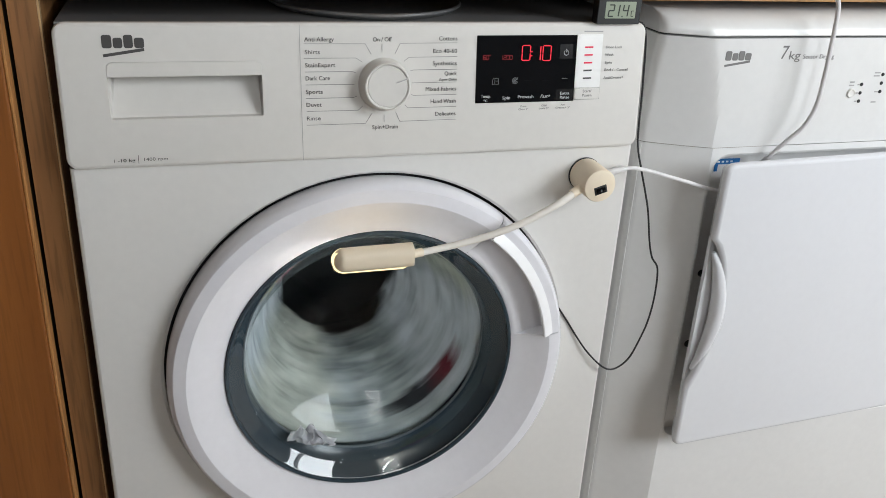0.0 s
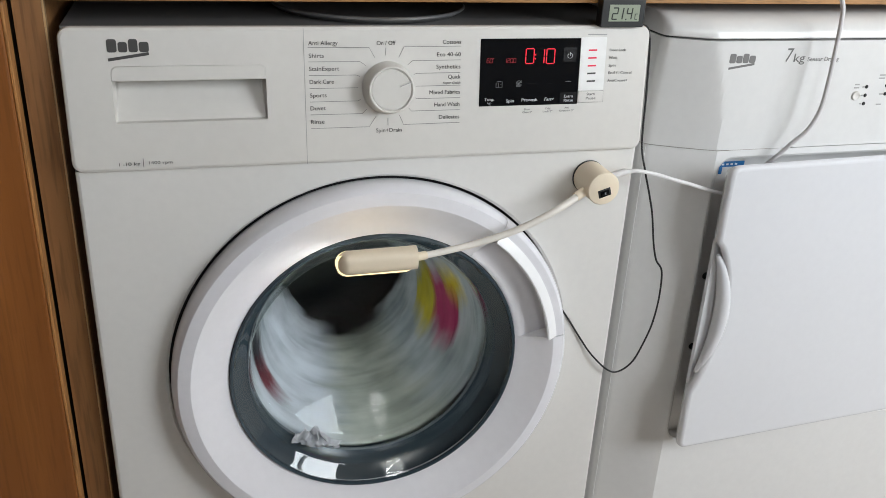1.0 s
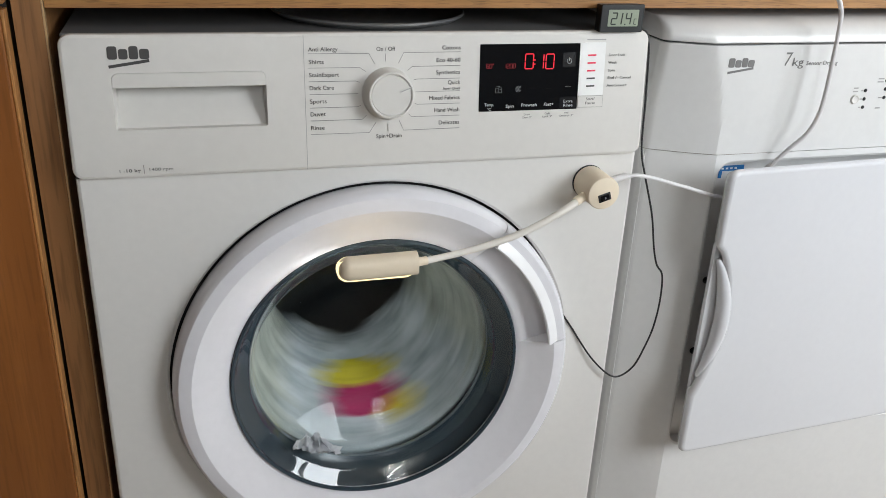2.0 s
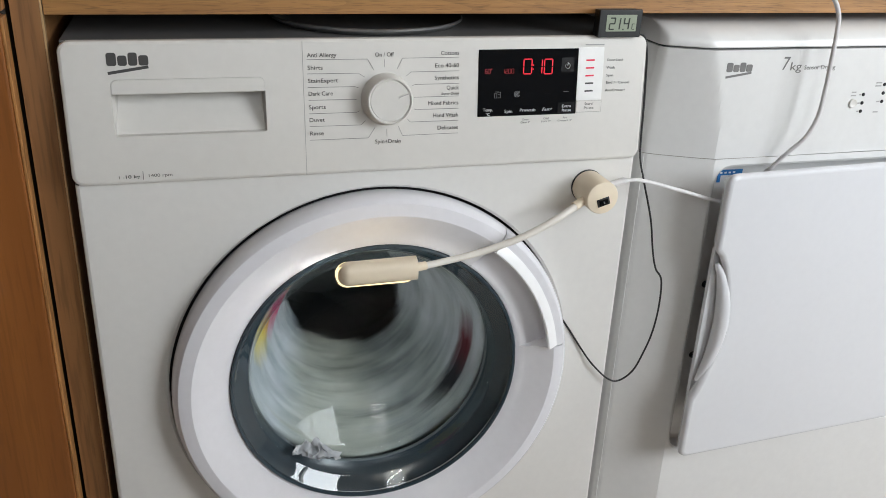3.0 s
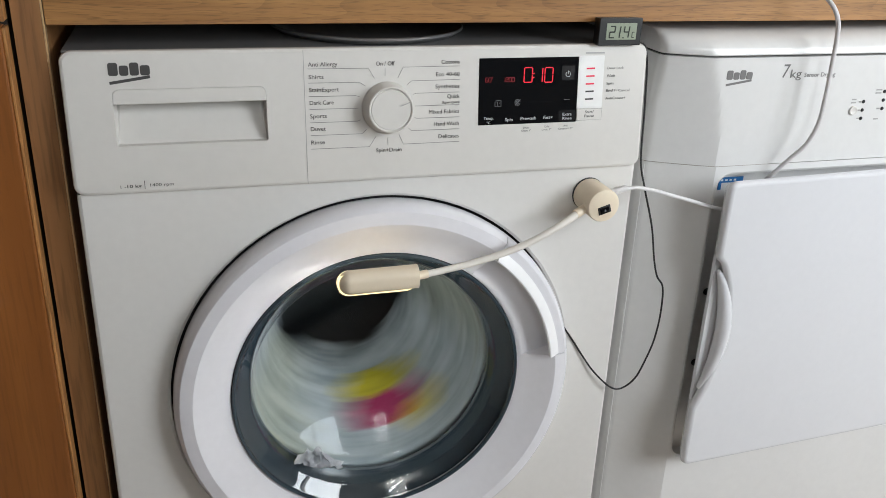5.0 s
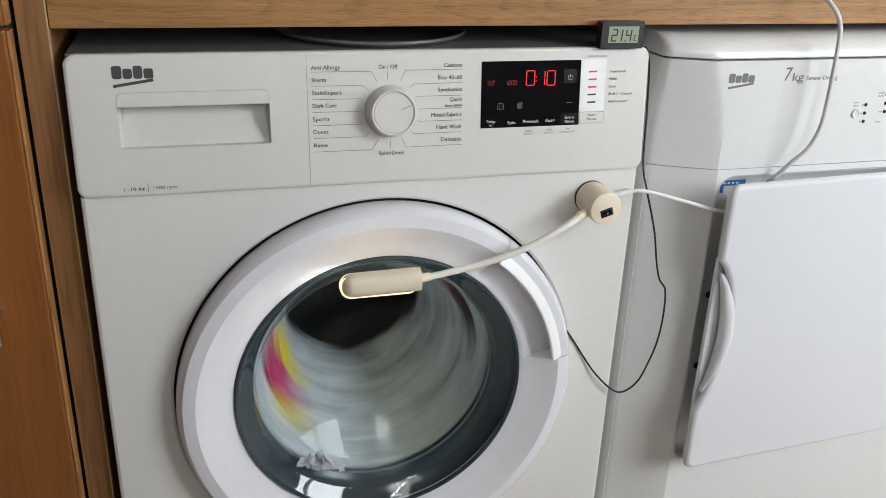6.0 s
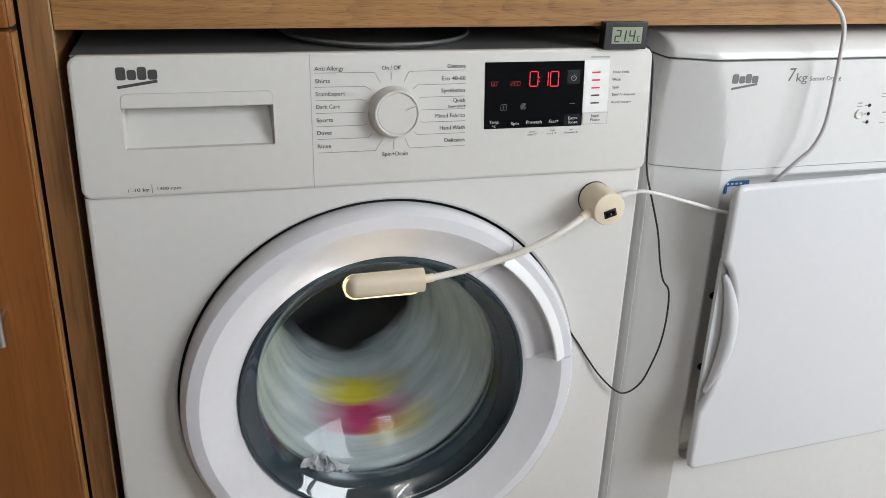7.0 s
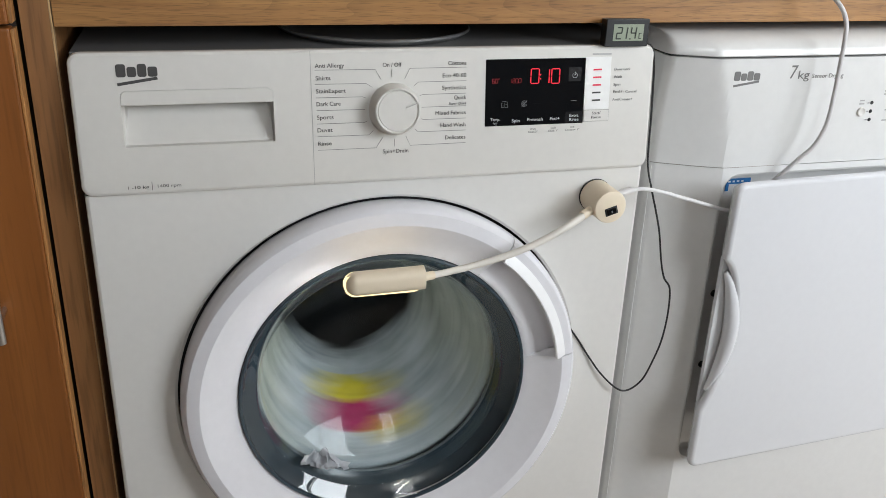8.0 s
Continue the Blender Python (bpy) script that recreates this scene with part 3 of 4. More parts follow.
    d = Vector((math.cos(ang), math.sin(ang)))
    part("pointer", stroke([tuple(c + d * 0.0095), tuple(c + d * 0.0212)], 0.0022, PANEL, 0.0163, 0.0012), WHITE_PLASTIC, knob)
    part("pointer", stroke([tuple(c + d * 0.0100), tuple(c + d * 0.0207)], 0.0007, PANEL, 0.0174, 0.0004), PRINT_PALE, knob)

    # display
    disp = part("display", slab(rounded(0.4054, 0.5184, 0.0543, 0.1245, 0.0006, 2), -0.002, 0.0006, PANEL, 0.0002), PANEL_BLACK, w, "black glass display with red digits")
    W2 = 0.0008
    for lo, hi in (((0.4975, 0.0553), (0.5174, 0.0672)), ((0.4990, 0.1000), (0.5140, 0.1150))):
        part("touch_button", slab(rounded(lo[0], hi[0], lo[1], hi[1], 0.0008, 2), 0.0005, W2, PANEL), PANEL_GREY, disp)
    digit(disp, 0.4556, 0.0986, 0.0092, 0.0154, "abcdef")
    digit(disp, 0.4673, 0.0983, 0.0092, 0.0154, "bc")
    digit(disp, 0.4792, 0.0982, 0.0092, 0.0154, "abcdef")
    for v in (103.4, 107.6):
        part("colon_dot", stroke([(0.4660, v * MM), (0.4673, v * MM)], 0.0013, PANEL, W2), LED_RED, disp)
    for u, segs in ((412.5, "acdefg"), (415.9, "abcdef")):
        digit(disp, u * MM, 0.0998, 0.0026, 0.0044, segs, LED_DIM, 0.0004)
    part("degree_mark", stroke([(0.4194, 0.1041), (0.4203, 0.1041)], 0.0009, PANEL, W2), LED_DIM, disp)
    for u, segs in ((431.6, "bc"), (435.3, "abged"), (438.7, "abcdef"), (442.1, "abcdef")):
        digit(disp, u * MM, 0.0996, 0.0026, 0.0044, segs, LED_DIM, 0.0004)
    for text, u, v, h, width, al in (("Temp.", 411.2, 60.0, 3.4, 10.8, "LEFT"), ("°C", 414.2, 55.4, 2.8, 4.4, "LEFT"), ("Spin", 435.4, 57.9, 3.4, 8.8, "LEFT"),
                                     ("Prewash", 452.9, 58.6, 3.4, 17.8, "LEFT"), ("Extra", 507.4, 61.6, 3.1, 10.6, "CENTER"), ("Rinse", 507.6, 57.2, 3.1, 10.8, "CENTER")):
        write(disp, text, u, v, h, width, al, PRINT_WHITE, w=W2 + 0.0002)
    write(disp, "Fast+", 478.9, 58.8, 3.4, 11.4, "LEFT", PRINT_WHITE, slant=0.25, w=W2 + 0.0002)
    icons(disp, W2)
    part("dim_bar", stroke([(0.4585, 0.0775), (0.4690, 0.0774)], 0.0005, PANEL, W2), PANEL_GREY, disp)
    part("dim_bar", stroke([(0.4800, 0.0774), (0.4880, 0.0773)], 0.0005, PANEL, W2), PANEL_GREY, disp)
    part("dim_bar", stroke([(0.5030, 0.0790), (0.5095, 0.0790)], 0.0005, PANEL, W2), PRINT_MID, disp)

    ind = part("indicator_strip", slab(rounded(0.5187, 0.5487, 0.0686, 0.1252, 0.0006, 2), -0.002, 0.0006, PANEL, 0.0002), SILVER, w, "white strip with five indicator bars")
    for i, v in enumerate((111.7, 103.5, 95.2, 87.0, 78.7)):
        part("indicator_bar", stroke([(0.5280, (v - 0.1) * MM), (0.5378, (v + 0.1) * MM)], 0.0017, PANEL, 0.0006), LED_PINK if i < 3 else PRINT, ind, "lit red bar" if i < 3 else "unlit dark bar")
    but = part("start_button", slab(rounded(0.5190, 0.5487, 0.0558, 0.0680, 0.0008, 2), -0.002, 0.0012, PANEL, 0.0004), WHITE_PLASTIC, w)
    part("print_line", stroke([(0.5189, 0.0557), (0.5488, 0.0559), (0.5488, 0.0681), (0.5189, 0.0679)], 0.0003, PANEL, 0.0007), PRINT_MID, but)
    write(but, "Start/", 533.8, 63.4, 3.0, 10.2, "CENTER", PRINT, w=0.0013)
    write(but, "Pause", 533.9, 58.9, 3.0, 11.4, "CENTER", PRINT, w=0.0013)
    for text, v, width in (("Door Lock", 110.3, 19.4), ("Wash", 102.1, 9.8), ("Spin", 93.8, 8.4), ("AntiCrease+", 77.5, 24.4)):
        write(w, text, 552.8, v, 2.9, width, mat=PRINT_MID)
    write(w, "End /", 553.1, 85.9, 3.0, 10.6, mat=PRINT)
    write(w, "- Cancel", 564.6, 85.8, 2.9, 16.6, mat=PRINT_MID)
    for u, a, b in ((460.4, "Drum", 'Clean 3"'), (484.3, "Child", 'Lock 3"'), (506.6, "Anti", 'Crease+ 3"')):
        dv = (u - 460) * 0.012
        write(w, a, u, 48.9 + dv, 2.1, None, "CENTER", PRINT_MID)
        write(w, b, u, 45.7 + dv, 2.1, 11.0 if "+" not in b else 17.0, "CENTER", PRINT_MID)
    part("print_bar", stroke([(0.5262, 0.1282), (0.5484, 0.1280)], 0.0014, PANEL), PRINT_PALE, w)
    return w


def write(parent, text, u, v, h, width=None, align="LEFT", mat=None, slant=0.0, weight=0.0, w=0.0003):
    ob = part("lettering", lettering(text, u * MM, v * MM, PANEL, h * MM, width * MM if width else None, align, w, slant, weight if h > 3.1 else weight * 0.4), mat or PRINT, parent)
    return ob


def logo(parent, m, u, v, width, height, mat):
    """The maker's mark as plain blocks over a rising bar."""
    k = width
    for a, b, c, d in ((0.0, 0.235, 0.0, 0.92), (0.265, 0.485, 0.0, 0.72), (0.515, 0.735, 0.0, 0.92), (0.765, 1.0, 0.0, 0.72)):
        part("mark", slab(rounded(u + a * k, u + b * k, v + c * height, v + d * height, height * (0.16 if b - a > 0.1 else 0.05), 3), 0.0, 0.0004 if b - a > 0.1 else 0.0007, m), mat, parent)
    part("mark", stroke([(u + 0.01 * k, v - 0.52 * height), (u + 0.99 * k, v - 0.10 * height)], 0.0028 * width / 0.0372, m), mat, parent)


def hand_recess(rec):
    """A scooped pocket behind the panel, its floor sloping up and out to the lower edge."""
    x0, x1, y0, y1 = rec
    ring = pocket(x0, x1, y0, y1, 0.006, 0.002)
    bm = bmesh.new()
    rows = []
    for d, fz in ((0.0, 0.0), (0.0004, 0.08), (0.0012, 0.95), (0.0018, 1.0)):
        q = inset(ring, d)
        rows.append([bm.verts.new(PANEL @ Vector((x, y, -0.030 * fz * (0.22 + 0.78 * min(1, max(0.0, (y - y0 - 0.003) / (y1 - y0) * 1.5)))))) for x, y in q])
    n = len(ring)
    for p, q in zip(rows, rows[1:]):
        for j in range(n):
            bm.faces.new((p[j], p[(j + 1) % n], q[(j + 1) % n], q[j]))
    bmesh.ops.triangle_fill(bm, edges=[bm.edges.get((rows[-1][j], rows[-1][(j + 1) % n])) for j in range(n)], use_beauty=True)
    return finish(bm)


def digit(parent, u, v, wd, ht, segs, mat=None, t=0.0011):
    """Lit bars of a seven-segment digit."""
    g = t * 0.45
    s = 0.02
    lines = {"a": ((0, 1), (1, 1)), "b": ((1, 1), (1, 0.5)), "c": ((1, 0.5), (1, 0)), "d": ((0, 0), (1, 0)), "e": ((0, 0), (0, 0.5)), "f": ((0, 0.5), (0, 1)), "g": ((0, 0.5), (1, 0.5))}
    for k in segs:
        (a, b), (c, d) = lines[k]
        p, q = Vector((u + a * wd + s * b * ht, v + b * ht)), Vector((u + c * wd + s * d * ht, v + d * ht))
        e = (q - p).normalized() * g
        part("segment", stroke([tuple(p + e), tuple(q - e)], t, PANEL, 0.0008), mat or LED_RED, parent)


def icons(parent, w):
    """Small printed pictograms: a drum with tap, a spiral badge and a delay clock."""
    for pts in (((423.6, 74.0), (423.6, 78.8), (426.4, 78.8), (426.4, 74.0), (423.6, 74.0)), ((427.4, 74.0), (430.4, 74.0), (430.4, 80.0), (427.0, 80.0)), ((428.0, 77.4), (429.6, 77.4)), ((424.4, 80.4), (428.4, 80.4))):
        part("icon_line", stroke([(a * MM, b * MM) for a, b in pts], 0.0004, PANEL, w), PRINT_DIM, parent)
    for r in (3.1, 1.9, 0.8):
        ring = [(449.3 + r * math.cos(i * 0.35), 77.5 + r * math.sin(i * 0.35)) for i in range(1, 18)]
        part("icon_line", stroke([(a * MM, b * MM) for a, b in ring], 0.0004, PANEL, w), PRINT_DIM, parent)
    part("icon_line", stroke([(0.4465, 0.0744), (0.4523, 0.0808)], 0.0004, PANEL, w), PRINT_DIM, parent)
    ring = [(506.4 + 2.7 * math.cos(i * 0.33 + 2.2), 106.2 + 2.7 * math.sin(i * 0.33 + 2.2)) for i in range(18)]
    part("icon_line", stroke([(a * MM, b * MM) for a, b in ring], 0.00036, PANEL, w + 0.0003), PRINT_WHITE, parent)
    part("icon_line", stroke([(0.5064, 0.1062), (0.5064, 0.1100)], 0.00036, PANEL, w + 0.0003), PRINT_WHITE, parent)
    part("icon_line", stroke([(0.5058, 0.1073), (0.5070, 0.1073)], 0.00036, PANEL, w + 0.0003), PRINT_WHITE, parent)


HANDLE_A, HANDLE_B = 37.7, 82.5


def washer_door(w):
    """Dished door ring with a grip let into its flank, thick bowl glass, gasket and drum."""
    outer = [(0.2300, 0.006), (0.2312, -0.002), (0.2312, -0.0110), (0.2307, -0.0155), (0.2292, -0.0200), (0.2270, -0.0234), (0.2246, -0.0254), (0.2180, -0.0268), (0.2112, -0.0275)]
    dish = [(0.2098, -0.0270), (0.1990, -0.0205), (0.1880, -0.0143), (0.1790, -0.0098), (0.1730, -0.0076), (0.1700, -0.0060), (0.1695, 0.006)]
    ring = part("door", lathe(outer + dish, DOOR_C, 150, HANDLE_B, HANDLE_A + 360, caps=True), DOOR_PLASTIC, w, "white dished porthole door", sharp=20)
    grip = outer[:-2] + [(0.2180, -0.0260), (0.2150, -0.0261), (0.2040, -0.0300), (0.2034, -0.0270), (0.2118, -0.0060), (0.2118, 0.006)]
    part("handle", lathe(grip, DOOR_C, 40, HANDLE_A + 0.25, HANDLE_B - 0.25, caps=True), DOOR_PLASTIC, ring, "white grip with a bright inner lip", sharp=20)
    part("grip_lip", lathe([(0.2158, -0.0264), (0.2120, -0.0285), (0.2062, -0.0314), (0.2044, -0.0320), (0.2031, -0.0312), (0.2028, -0.0275), (0.2048, -0.0266), (0.2150, -0.0250)], DOOR_C, 40, HANDLE_A + 0.4, HANDLE_B - 0.4, caps=True), LIT_LIP, ring, "glossy white lip, whitened for the light it catches")
    well = [(0.2128, -0.0040), (0.2115, -0.0026), (0.2085, -0.0020), (0.1980, -0.0030), (0.1870, -0.0055), (0.1780, -0.0078), (0.1730, -0.0078), (0.1700, -0.0060), (0.1695, 0.006)]
    part("grip_well", lathe(well, DOOR_C, 40, HANDLE_A + 0.05, HANDLE_B - 0.05, closed=False), DOOR_PLASTIC, ring, "hollow behind the grip")
    part("rim", lathe([(0.1698, -0.0045), (0.1690, -0.0085), (0.1675, -0.0098), (0.1655, -0.0088), (0.1650, -0.0045)], DOOR_C, 128), RUBBER, ring, "dark rim round the glass")
    bowl = [(0.1660, -0.0070), (0.1650, -0.0067), (0.1644, -0.0063), (0.1638, -0.0058), (0.1600, -0.0028), (0.1540, 0.0019), (0.1494, 0.0055), (0.1489, 0.0059), (0.1483, 0.0066), (0.1475, 0.0085), (0.1464, 0.0140), (0.1450, 0.0230), (0.1440, 0.0300), (0.1428, 0.0380), (0.1418, 0.0420), (0.1400, 0.0455), (0.1370, 0.0490), (0.1310, 0.0538), (0.1225, 0.0602), (0.1130, 0.0670), (0.1000, 0.0752), (0.0860, 0.0826), (0.0700, 0.0902), (0.0450, 0.0990), (0.0200, 0.1035), (0.0, 0.1045)]
    for name, line, glass, label in (("glass", bowl[:12], GLASS, "clear sloping glass wall"), ("glass_bowl", bowl[11:], BOWL_GLASS, "clear bowl-shaped glass")):
        part(name, lathe(line, DOOR_C, 128, closed=False), glass, ring, label)
    gas = [(0.1755, -0.002), (0.1690, 0.0030), (0.1620, 0.0150), (0.1555, 0.0260), (0.1500, 0.0305), (0.1470, 0.0330), (0.1460, 0.0370), (0.1500, 0.0400), (0.1600, 0.0420), (0.1660, 0.0480), (0.1600, 0.0560), (0.1560, 0.0640), (0.1700, 0.0720), (0.2000, 0.0760), (0.2000, 0.0200), (0.1755, 0.0180)]
    part("gasket", lathe(gas, DOOR_C, 128), RUBBER, w, "dark grey rubber door gasket")
    part("gasket_lip", lathe([(0.1475, 0.0345), (0.1463, 0.0322), (0.1448, 0.0338), (0.1455, 0.0370)], DOOR_C, 128), GASKET_LIP, w, "thin gasket lip, paler for the highlight on the glass edge")
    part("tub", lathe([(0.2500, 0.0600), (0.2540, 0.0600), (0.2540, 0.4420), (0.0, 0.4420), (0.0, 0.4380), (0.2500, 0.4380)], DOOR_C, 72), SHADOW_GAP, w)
    axis = (DOOR_C[0], 0.1, DOOR_C[1])
    bm = lathe([(0.1620, 0.0780), (0.1700, 0.0740), (0.2380, 0.0900), (0.2440, 0.0960), (0.2440, 0.4280), (0.0, 0.4280), (0.0, 0.4260), (0.2420, 0.4260), (0.2420, 0.0980), (0.2370, 0.0920), (0.1700, 0.0765)], DOOR_C, 72)
    drum = part("drum", bm, STEEL, w, "stainless steel drum", own=axis)
    for k in range(3):
        bm = bmesh.new()
        prof = [(-0.022, 0.2415), (-0.014, 0.225), (-0.006, 0.208), (0.0, 0.204), (0.006, 0.208), (0.014, 0.225), (0.022, 0.2415)]
        ends = []
        for y, sc in ((0.11, 0.6), (0.14, 1.0), (0.38, 1.0), (0.41, 0.6)):
            ends.append([bm.verts.new((DOOR_C[0] + a, y, DOOR_C[1] + 0.2415 - (0.2415 - b) * sc)) for a, b in prof])
        for p, q in zip(ends, ends[1:]):
            for j in range(len(prof) - 1):
                bm.faces.new((p[j], p[j + 1], q[j + 1], q[j]))
        bm.faces.new(ends[0])
        bm.faces.new(ends[-1])
        finish(bm)
        a = radians(40 + 120 * k)
        bmesh.ops.rotate(bm, verts=bm.verts, cent=(DOOR_C[0], 0, DOOR_C[1]), matrix=Matrix.Rotation(a, 3, "Y"))
        part("lifter", bm, LIFTER, drum, "pale plastic lifter")
    return drum


# ---- laundry, carried round by the drum ----
AXIS = (DOOR_C[0], 0.1, DOOR_C[1])


def laundry_piece(name, a0, a1, hole, color, other, label, seed):
    """A crumpled cloth pressed to a sector of the drum wall; its inner face narrows like a funnel from the glass to a ragged lip."""
    rnd = random.Random(seed)
    off = Vector((rnd.uniform(0, 50), rnd.uniform(0, 50), rnd.uniform(0, 50)))
    prof = [(0.2365, 0.300), (0.2365, 0.112), (0.220, 0.101), (0.196, 0.096), (0.172, 0.091), (0.157, 0.082), (0.1535, 0.068), (0.1515, 0.053), (0.1485, 0.0475), (0.1455, 0.052), (0.1420, 0.068), (0.1375, 0.086), (0.1330, 0.106), (0.1285, 0.127), (0.1235, 0.150), (0.1180, 0.173), (0.1120, 0.197), (0.1065, 0.222), (0.1040, 0.240), (0.1070, 0.254), (0.118, 0.266), (0.145, 0.276), (0.180, 0.284), (0.215, 0.295)]
    fine = []
    for (r, y), (r2, y2) in zip(prof, prof[1:]):
        for s in range(4):
            fine.append((r + (r2 - r) * s / 4, y + (y2 - y) * s / 4))
    fine.append(prof[-1])
    m = len(fine)
    n = 44
    bm = bmesh.new()
    rows = []
    for i in range(n + 1):
        f = i / n
        a = a0 + (a1 - a0) * f
        ends = min(1.0, min(f, 1 - f) * 7)
        row = []
        for j, (r, y) in enumerate(fine):
            (ra, ya), (rb, yb) = fine[max(j - 1, 0)], fine[min(j + 1, m - 1)]
            normal = Vector((-(yb - ya), rb - ra)).normalized()          # out of the cloth, in (radius, depth)
            deep = min(1.0, max(0.0, (y - 0.07) / 0.15)) if r < 0.15 else 0.3
            p = Vector((math.sin(radians(a)) * r, y, math.cos(radians(a)) * r))
            q = p * 15 + off
            fold = 1 - abs(noise.noise(Vector((q.x, q.y * 1.5, q.z)) + 0.7 * noise.noise_vector(q * 0.6))) * 2.2
            small = 1 - abs(noise.noise(p * 44 + off)) * 2
            amp = (0.013 * fold + 0.006 * small) * (0.25 + 0.75 * deep) - 0.010 * (1 - ends) * deep
            rr = r + normal.x * amp + hole * deep * (1 if r < 0.15 else 0)
            yy = max(0.0465 if r > 0.13 else 0.0, y + normal.y * amp)
            row.append(bm.verts.new((AXIS[0] + math.sin(radians(a)) * rr, yy, AXIS[2] + math.cos(radians(a)) * rr)))
        rows.append(row)
    for p, q in zip(rows, rows[1:]):
        for j in range(m):
            k = (j + 1) % m
            bm.faces.new((p[j], p[k], q[k], q[j]))
    bm.faces.new(rows[0])
    bm.faces.new(rows[-1])
    finish(bm)
    ob = part(name, bm, cloth(name + "_cotton", color, other), own=AXIS, sharp=80)
    return tagged(ob, label, "laundry", "laundry in the drum")


def crumple(centre_r, angle, y, size, seed):
    """A wad of cloth lying on the funnel: size gives its half width round the drum, half depth and half thickness."""
    bm = bmesh.new()
    bmesh.ops.create_icosphere(bm, subdivisions=4, radius=1)
    off = Vector((seed * 3.7, seed * 1.3, seed * 7.1))
    a = radians(angle)
    for v in bm.verts:
        d = v.co.copy()
        k = 0.78 + 0.45 * noise.noise(d * 1.5 + off) + 0.20 * (1 - 2 * abs(noise.noise(d * 3.5 + off)))
        turn, depth, up = d.x * size[0] * k / centre_r, d.y * size[1] * k, d.z * size[2] * k
        r = centre_r - 0.22 * depth + up
        v.co = Vector((AXIS[0] + r * math.sin(a + turn), y + depth, AXIS[2] + r * math.cos(a + turn)))
    return finish(bm)


def laundry():
    made = []
    whites = (((0.52, 0.56, 0.58), (0.25, 0.29, 0.31)), ((0.50, 0.52, 0.46), (0.28, 0.30, 0.26)), ((0.58, 0.61, 0.66), (0.34, 0.37, 0.41)), ((0.46, 0.50, 0.51), (0.18, 0.21, 0.22)), ((0.50, 0.52, 0.47), (0.23, 0.25, 0.22)), ((0.54, 0.58, 0.61), (0.26, 0.30, 0.33)))
    names = ("bath_towel", "pillowcase", "t_shirt", "bedsheet", "tea_towel", "dishcloth")
    labels = ("wet grey-white towel pressed against the drum wall", "wet cream pillowcase crumpled in the drum", "wet pale grey shirt crumpled in the drum", "wet grey-white sheet folded round the drum", "wet beige-white towel crumpled in the drum", "wet white cotton cloth crumpled in the drum")
    holes = (-0.006, 0.008, -0.012, 0.010, 0.0, -0.008)
    for i in range(6):
        made.append(laundry_piece(names[i], i * 60 - 6, i * 60 + 64, holes[i], *whites[i], labels[i], 11 + i))
    shirt = thing("printed_shirt", AXIS, "yellow and pink printed cloth spinning in the drum", "laundry", "laundry in the drum")
    part("yellow_panel", crumple(0.110, 11, 0.160, (0.050, 0.033, 0.015), 3), cloth("yellow_cotton", (0.62, 0.52, 0.03), (0.46, 0.38, 0.03)), shirt, "yellow cloth")
    part("yellow_panel", crumple(0.131, -13, 0.098, (0.026, 0.021, 0.012), 5), cloth("yellow_trim_cotton", (0.66, 0.52, 0.03), (0.48, 0.36, 0.02)), shirt, "yellow cloth")
    part("pink_panel", crumple(0.121, 8, 0.120, (0.052, 0.028, 0.014), 4), cloth("pink_cotton", (0.46, 0.03, 0.13), (0.33, 0.03, 0.10)), shirt, "pink cloth")
    sock = thing("dark_sock", AXIS, "dark navy and red cloth spinning in the drum", "laundry", "laundry in the drum")
    part("navy_panel", crumple(0.138, 190, 0.080, (0.046, 0.016, 0.009), 8), cloth("navy_cotton", (0.02, 0.022, 0.03), (0.012, 0.012, 0.016)), sock, "near-black cloth")
    part("red_panel", crumple(0.137, 166, 0.081, (0.034, 0.016, 0.009), 9), cloth("red_cotton", (0.16, 0.010, 0.026), (0.08, 0.006, 0.014)), sock, "dark red cloth")
    return made + [shirt, sock]


def tissue():
    """A crumpled scrap caught between glass and gasket: a thin sheet pushed into soft, overlapping folds."""
    bm = bmesh.new()
    n, m = 72, 36
    grid = []
    for i in range(n + 1):
        u = -1 + 2 * i / n
        tall = 0.010 + 0.019 * math.exp(-((u - 0.16) / 0.30) ** 2) + 0.011 * math.exp(-((u + 0.48) / 0.24) ** 2) - 0.004 * max(0.0, u)
        row = []
        for j in range(m + 1):
            v = j / m
            q = Vector((u * 2.6, v * 1.9, 3.7))
            crease = 1 - 2 * abs(noise.noise(q + 0.5 * noise.noise_vector(q * 1.1)))
            fine = noise.noise(q * 3.1)
            x = 0.2295 + 0.0285 * u + 0.0050 * math.sin(4.2 * v + 3.0 * u) * v + 0.002 * fine
            z = 0.3400 - 0.0080 * u + tall * (v - 0.15) + 0.0020 * fine
            y = 0.0135 - 0.0070 * crease * (0.4 + 0.6 * math.sin(math.pi * v)) + 0.006 * v * v + 0.0012 * fine
            row.append(bm.verts.new((x, y, z)))
        grid.append(row)
    for p, q in zip(grid, grid[1:]):
        for j in range(m):
            bm.faces.new((p[j], p[j + 1], q[j + 1], q[j]))
    bmesh.ops.solidify(bm, geom=list(bm.faces), thickness=0.0010)
    finish(bm)
    single("tissue_scrap", bm, TISSUE, "crumpled white tissue scrap caught behind the door glass", "tissue")


# ---- tumble dryer ----
DX0, DX1 = 0.626, 1.226


def shoulder(z):
    return 0.7035 - 1.55 * max(0.0, z - 0.70) ** 2


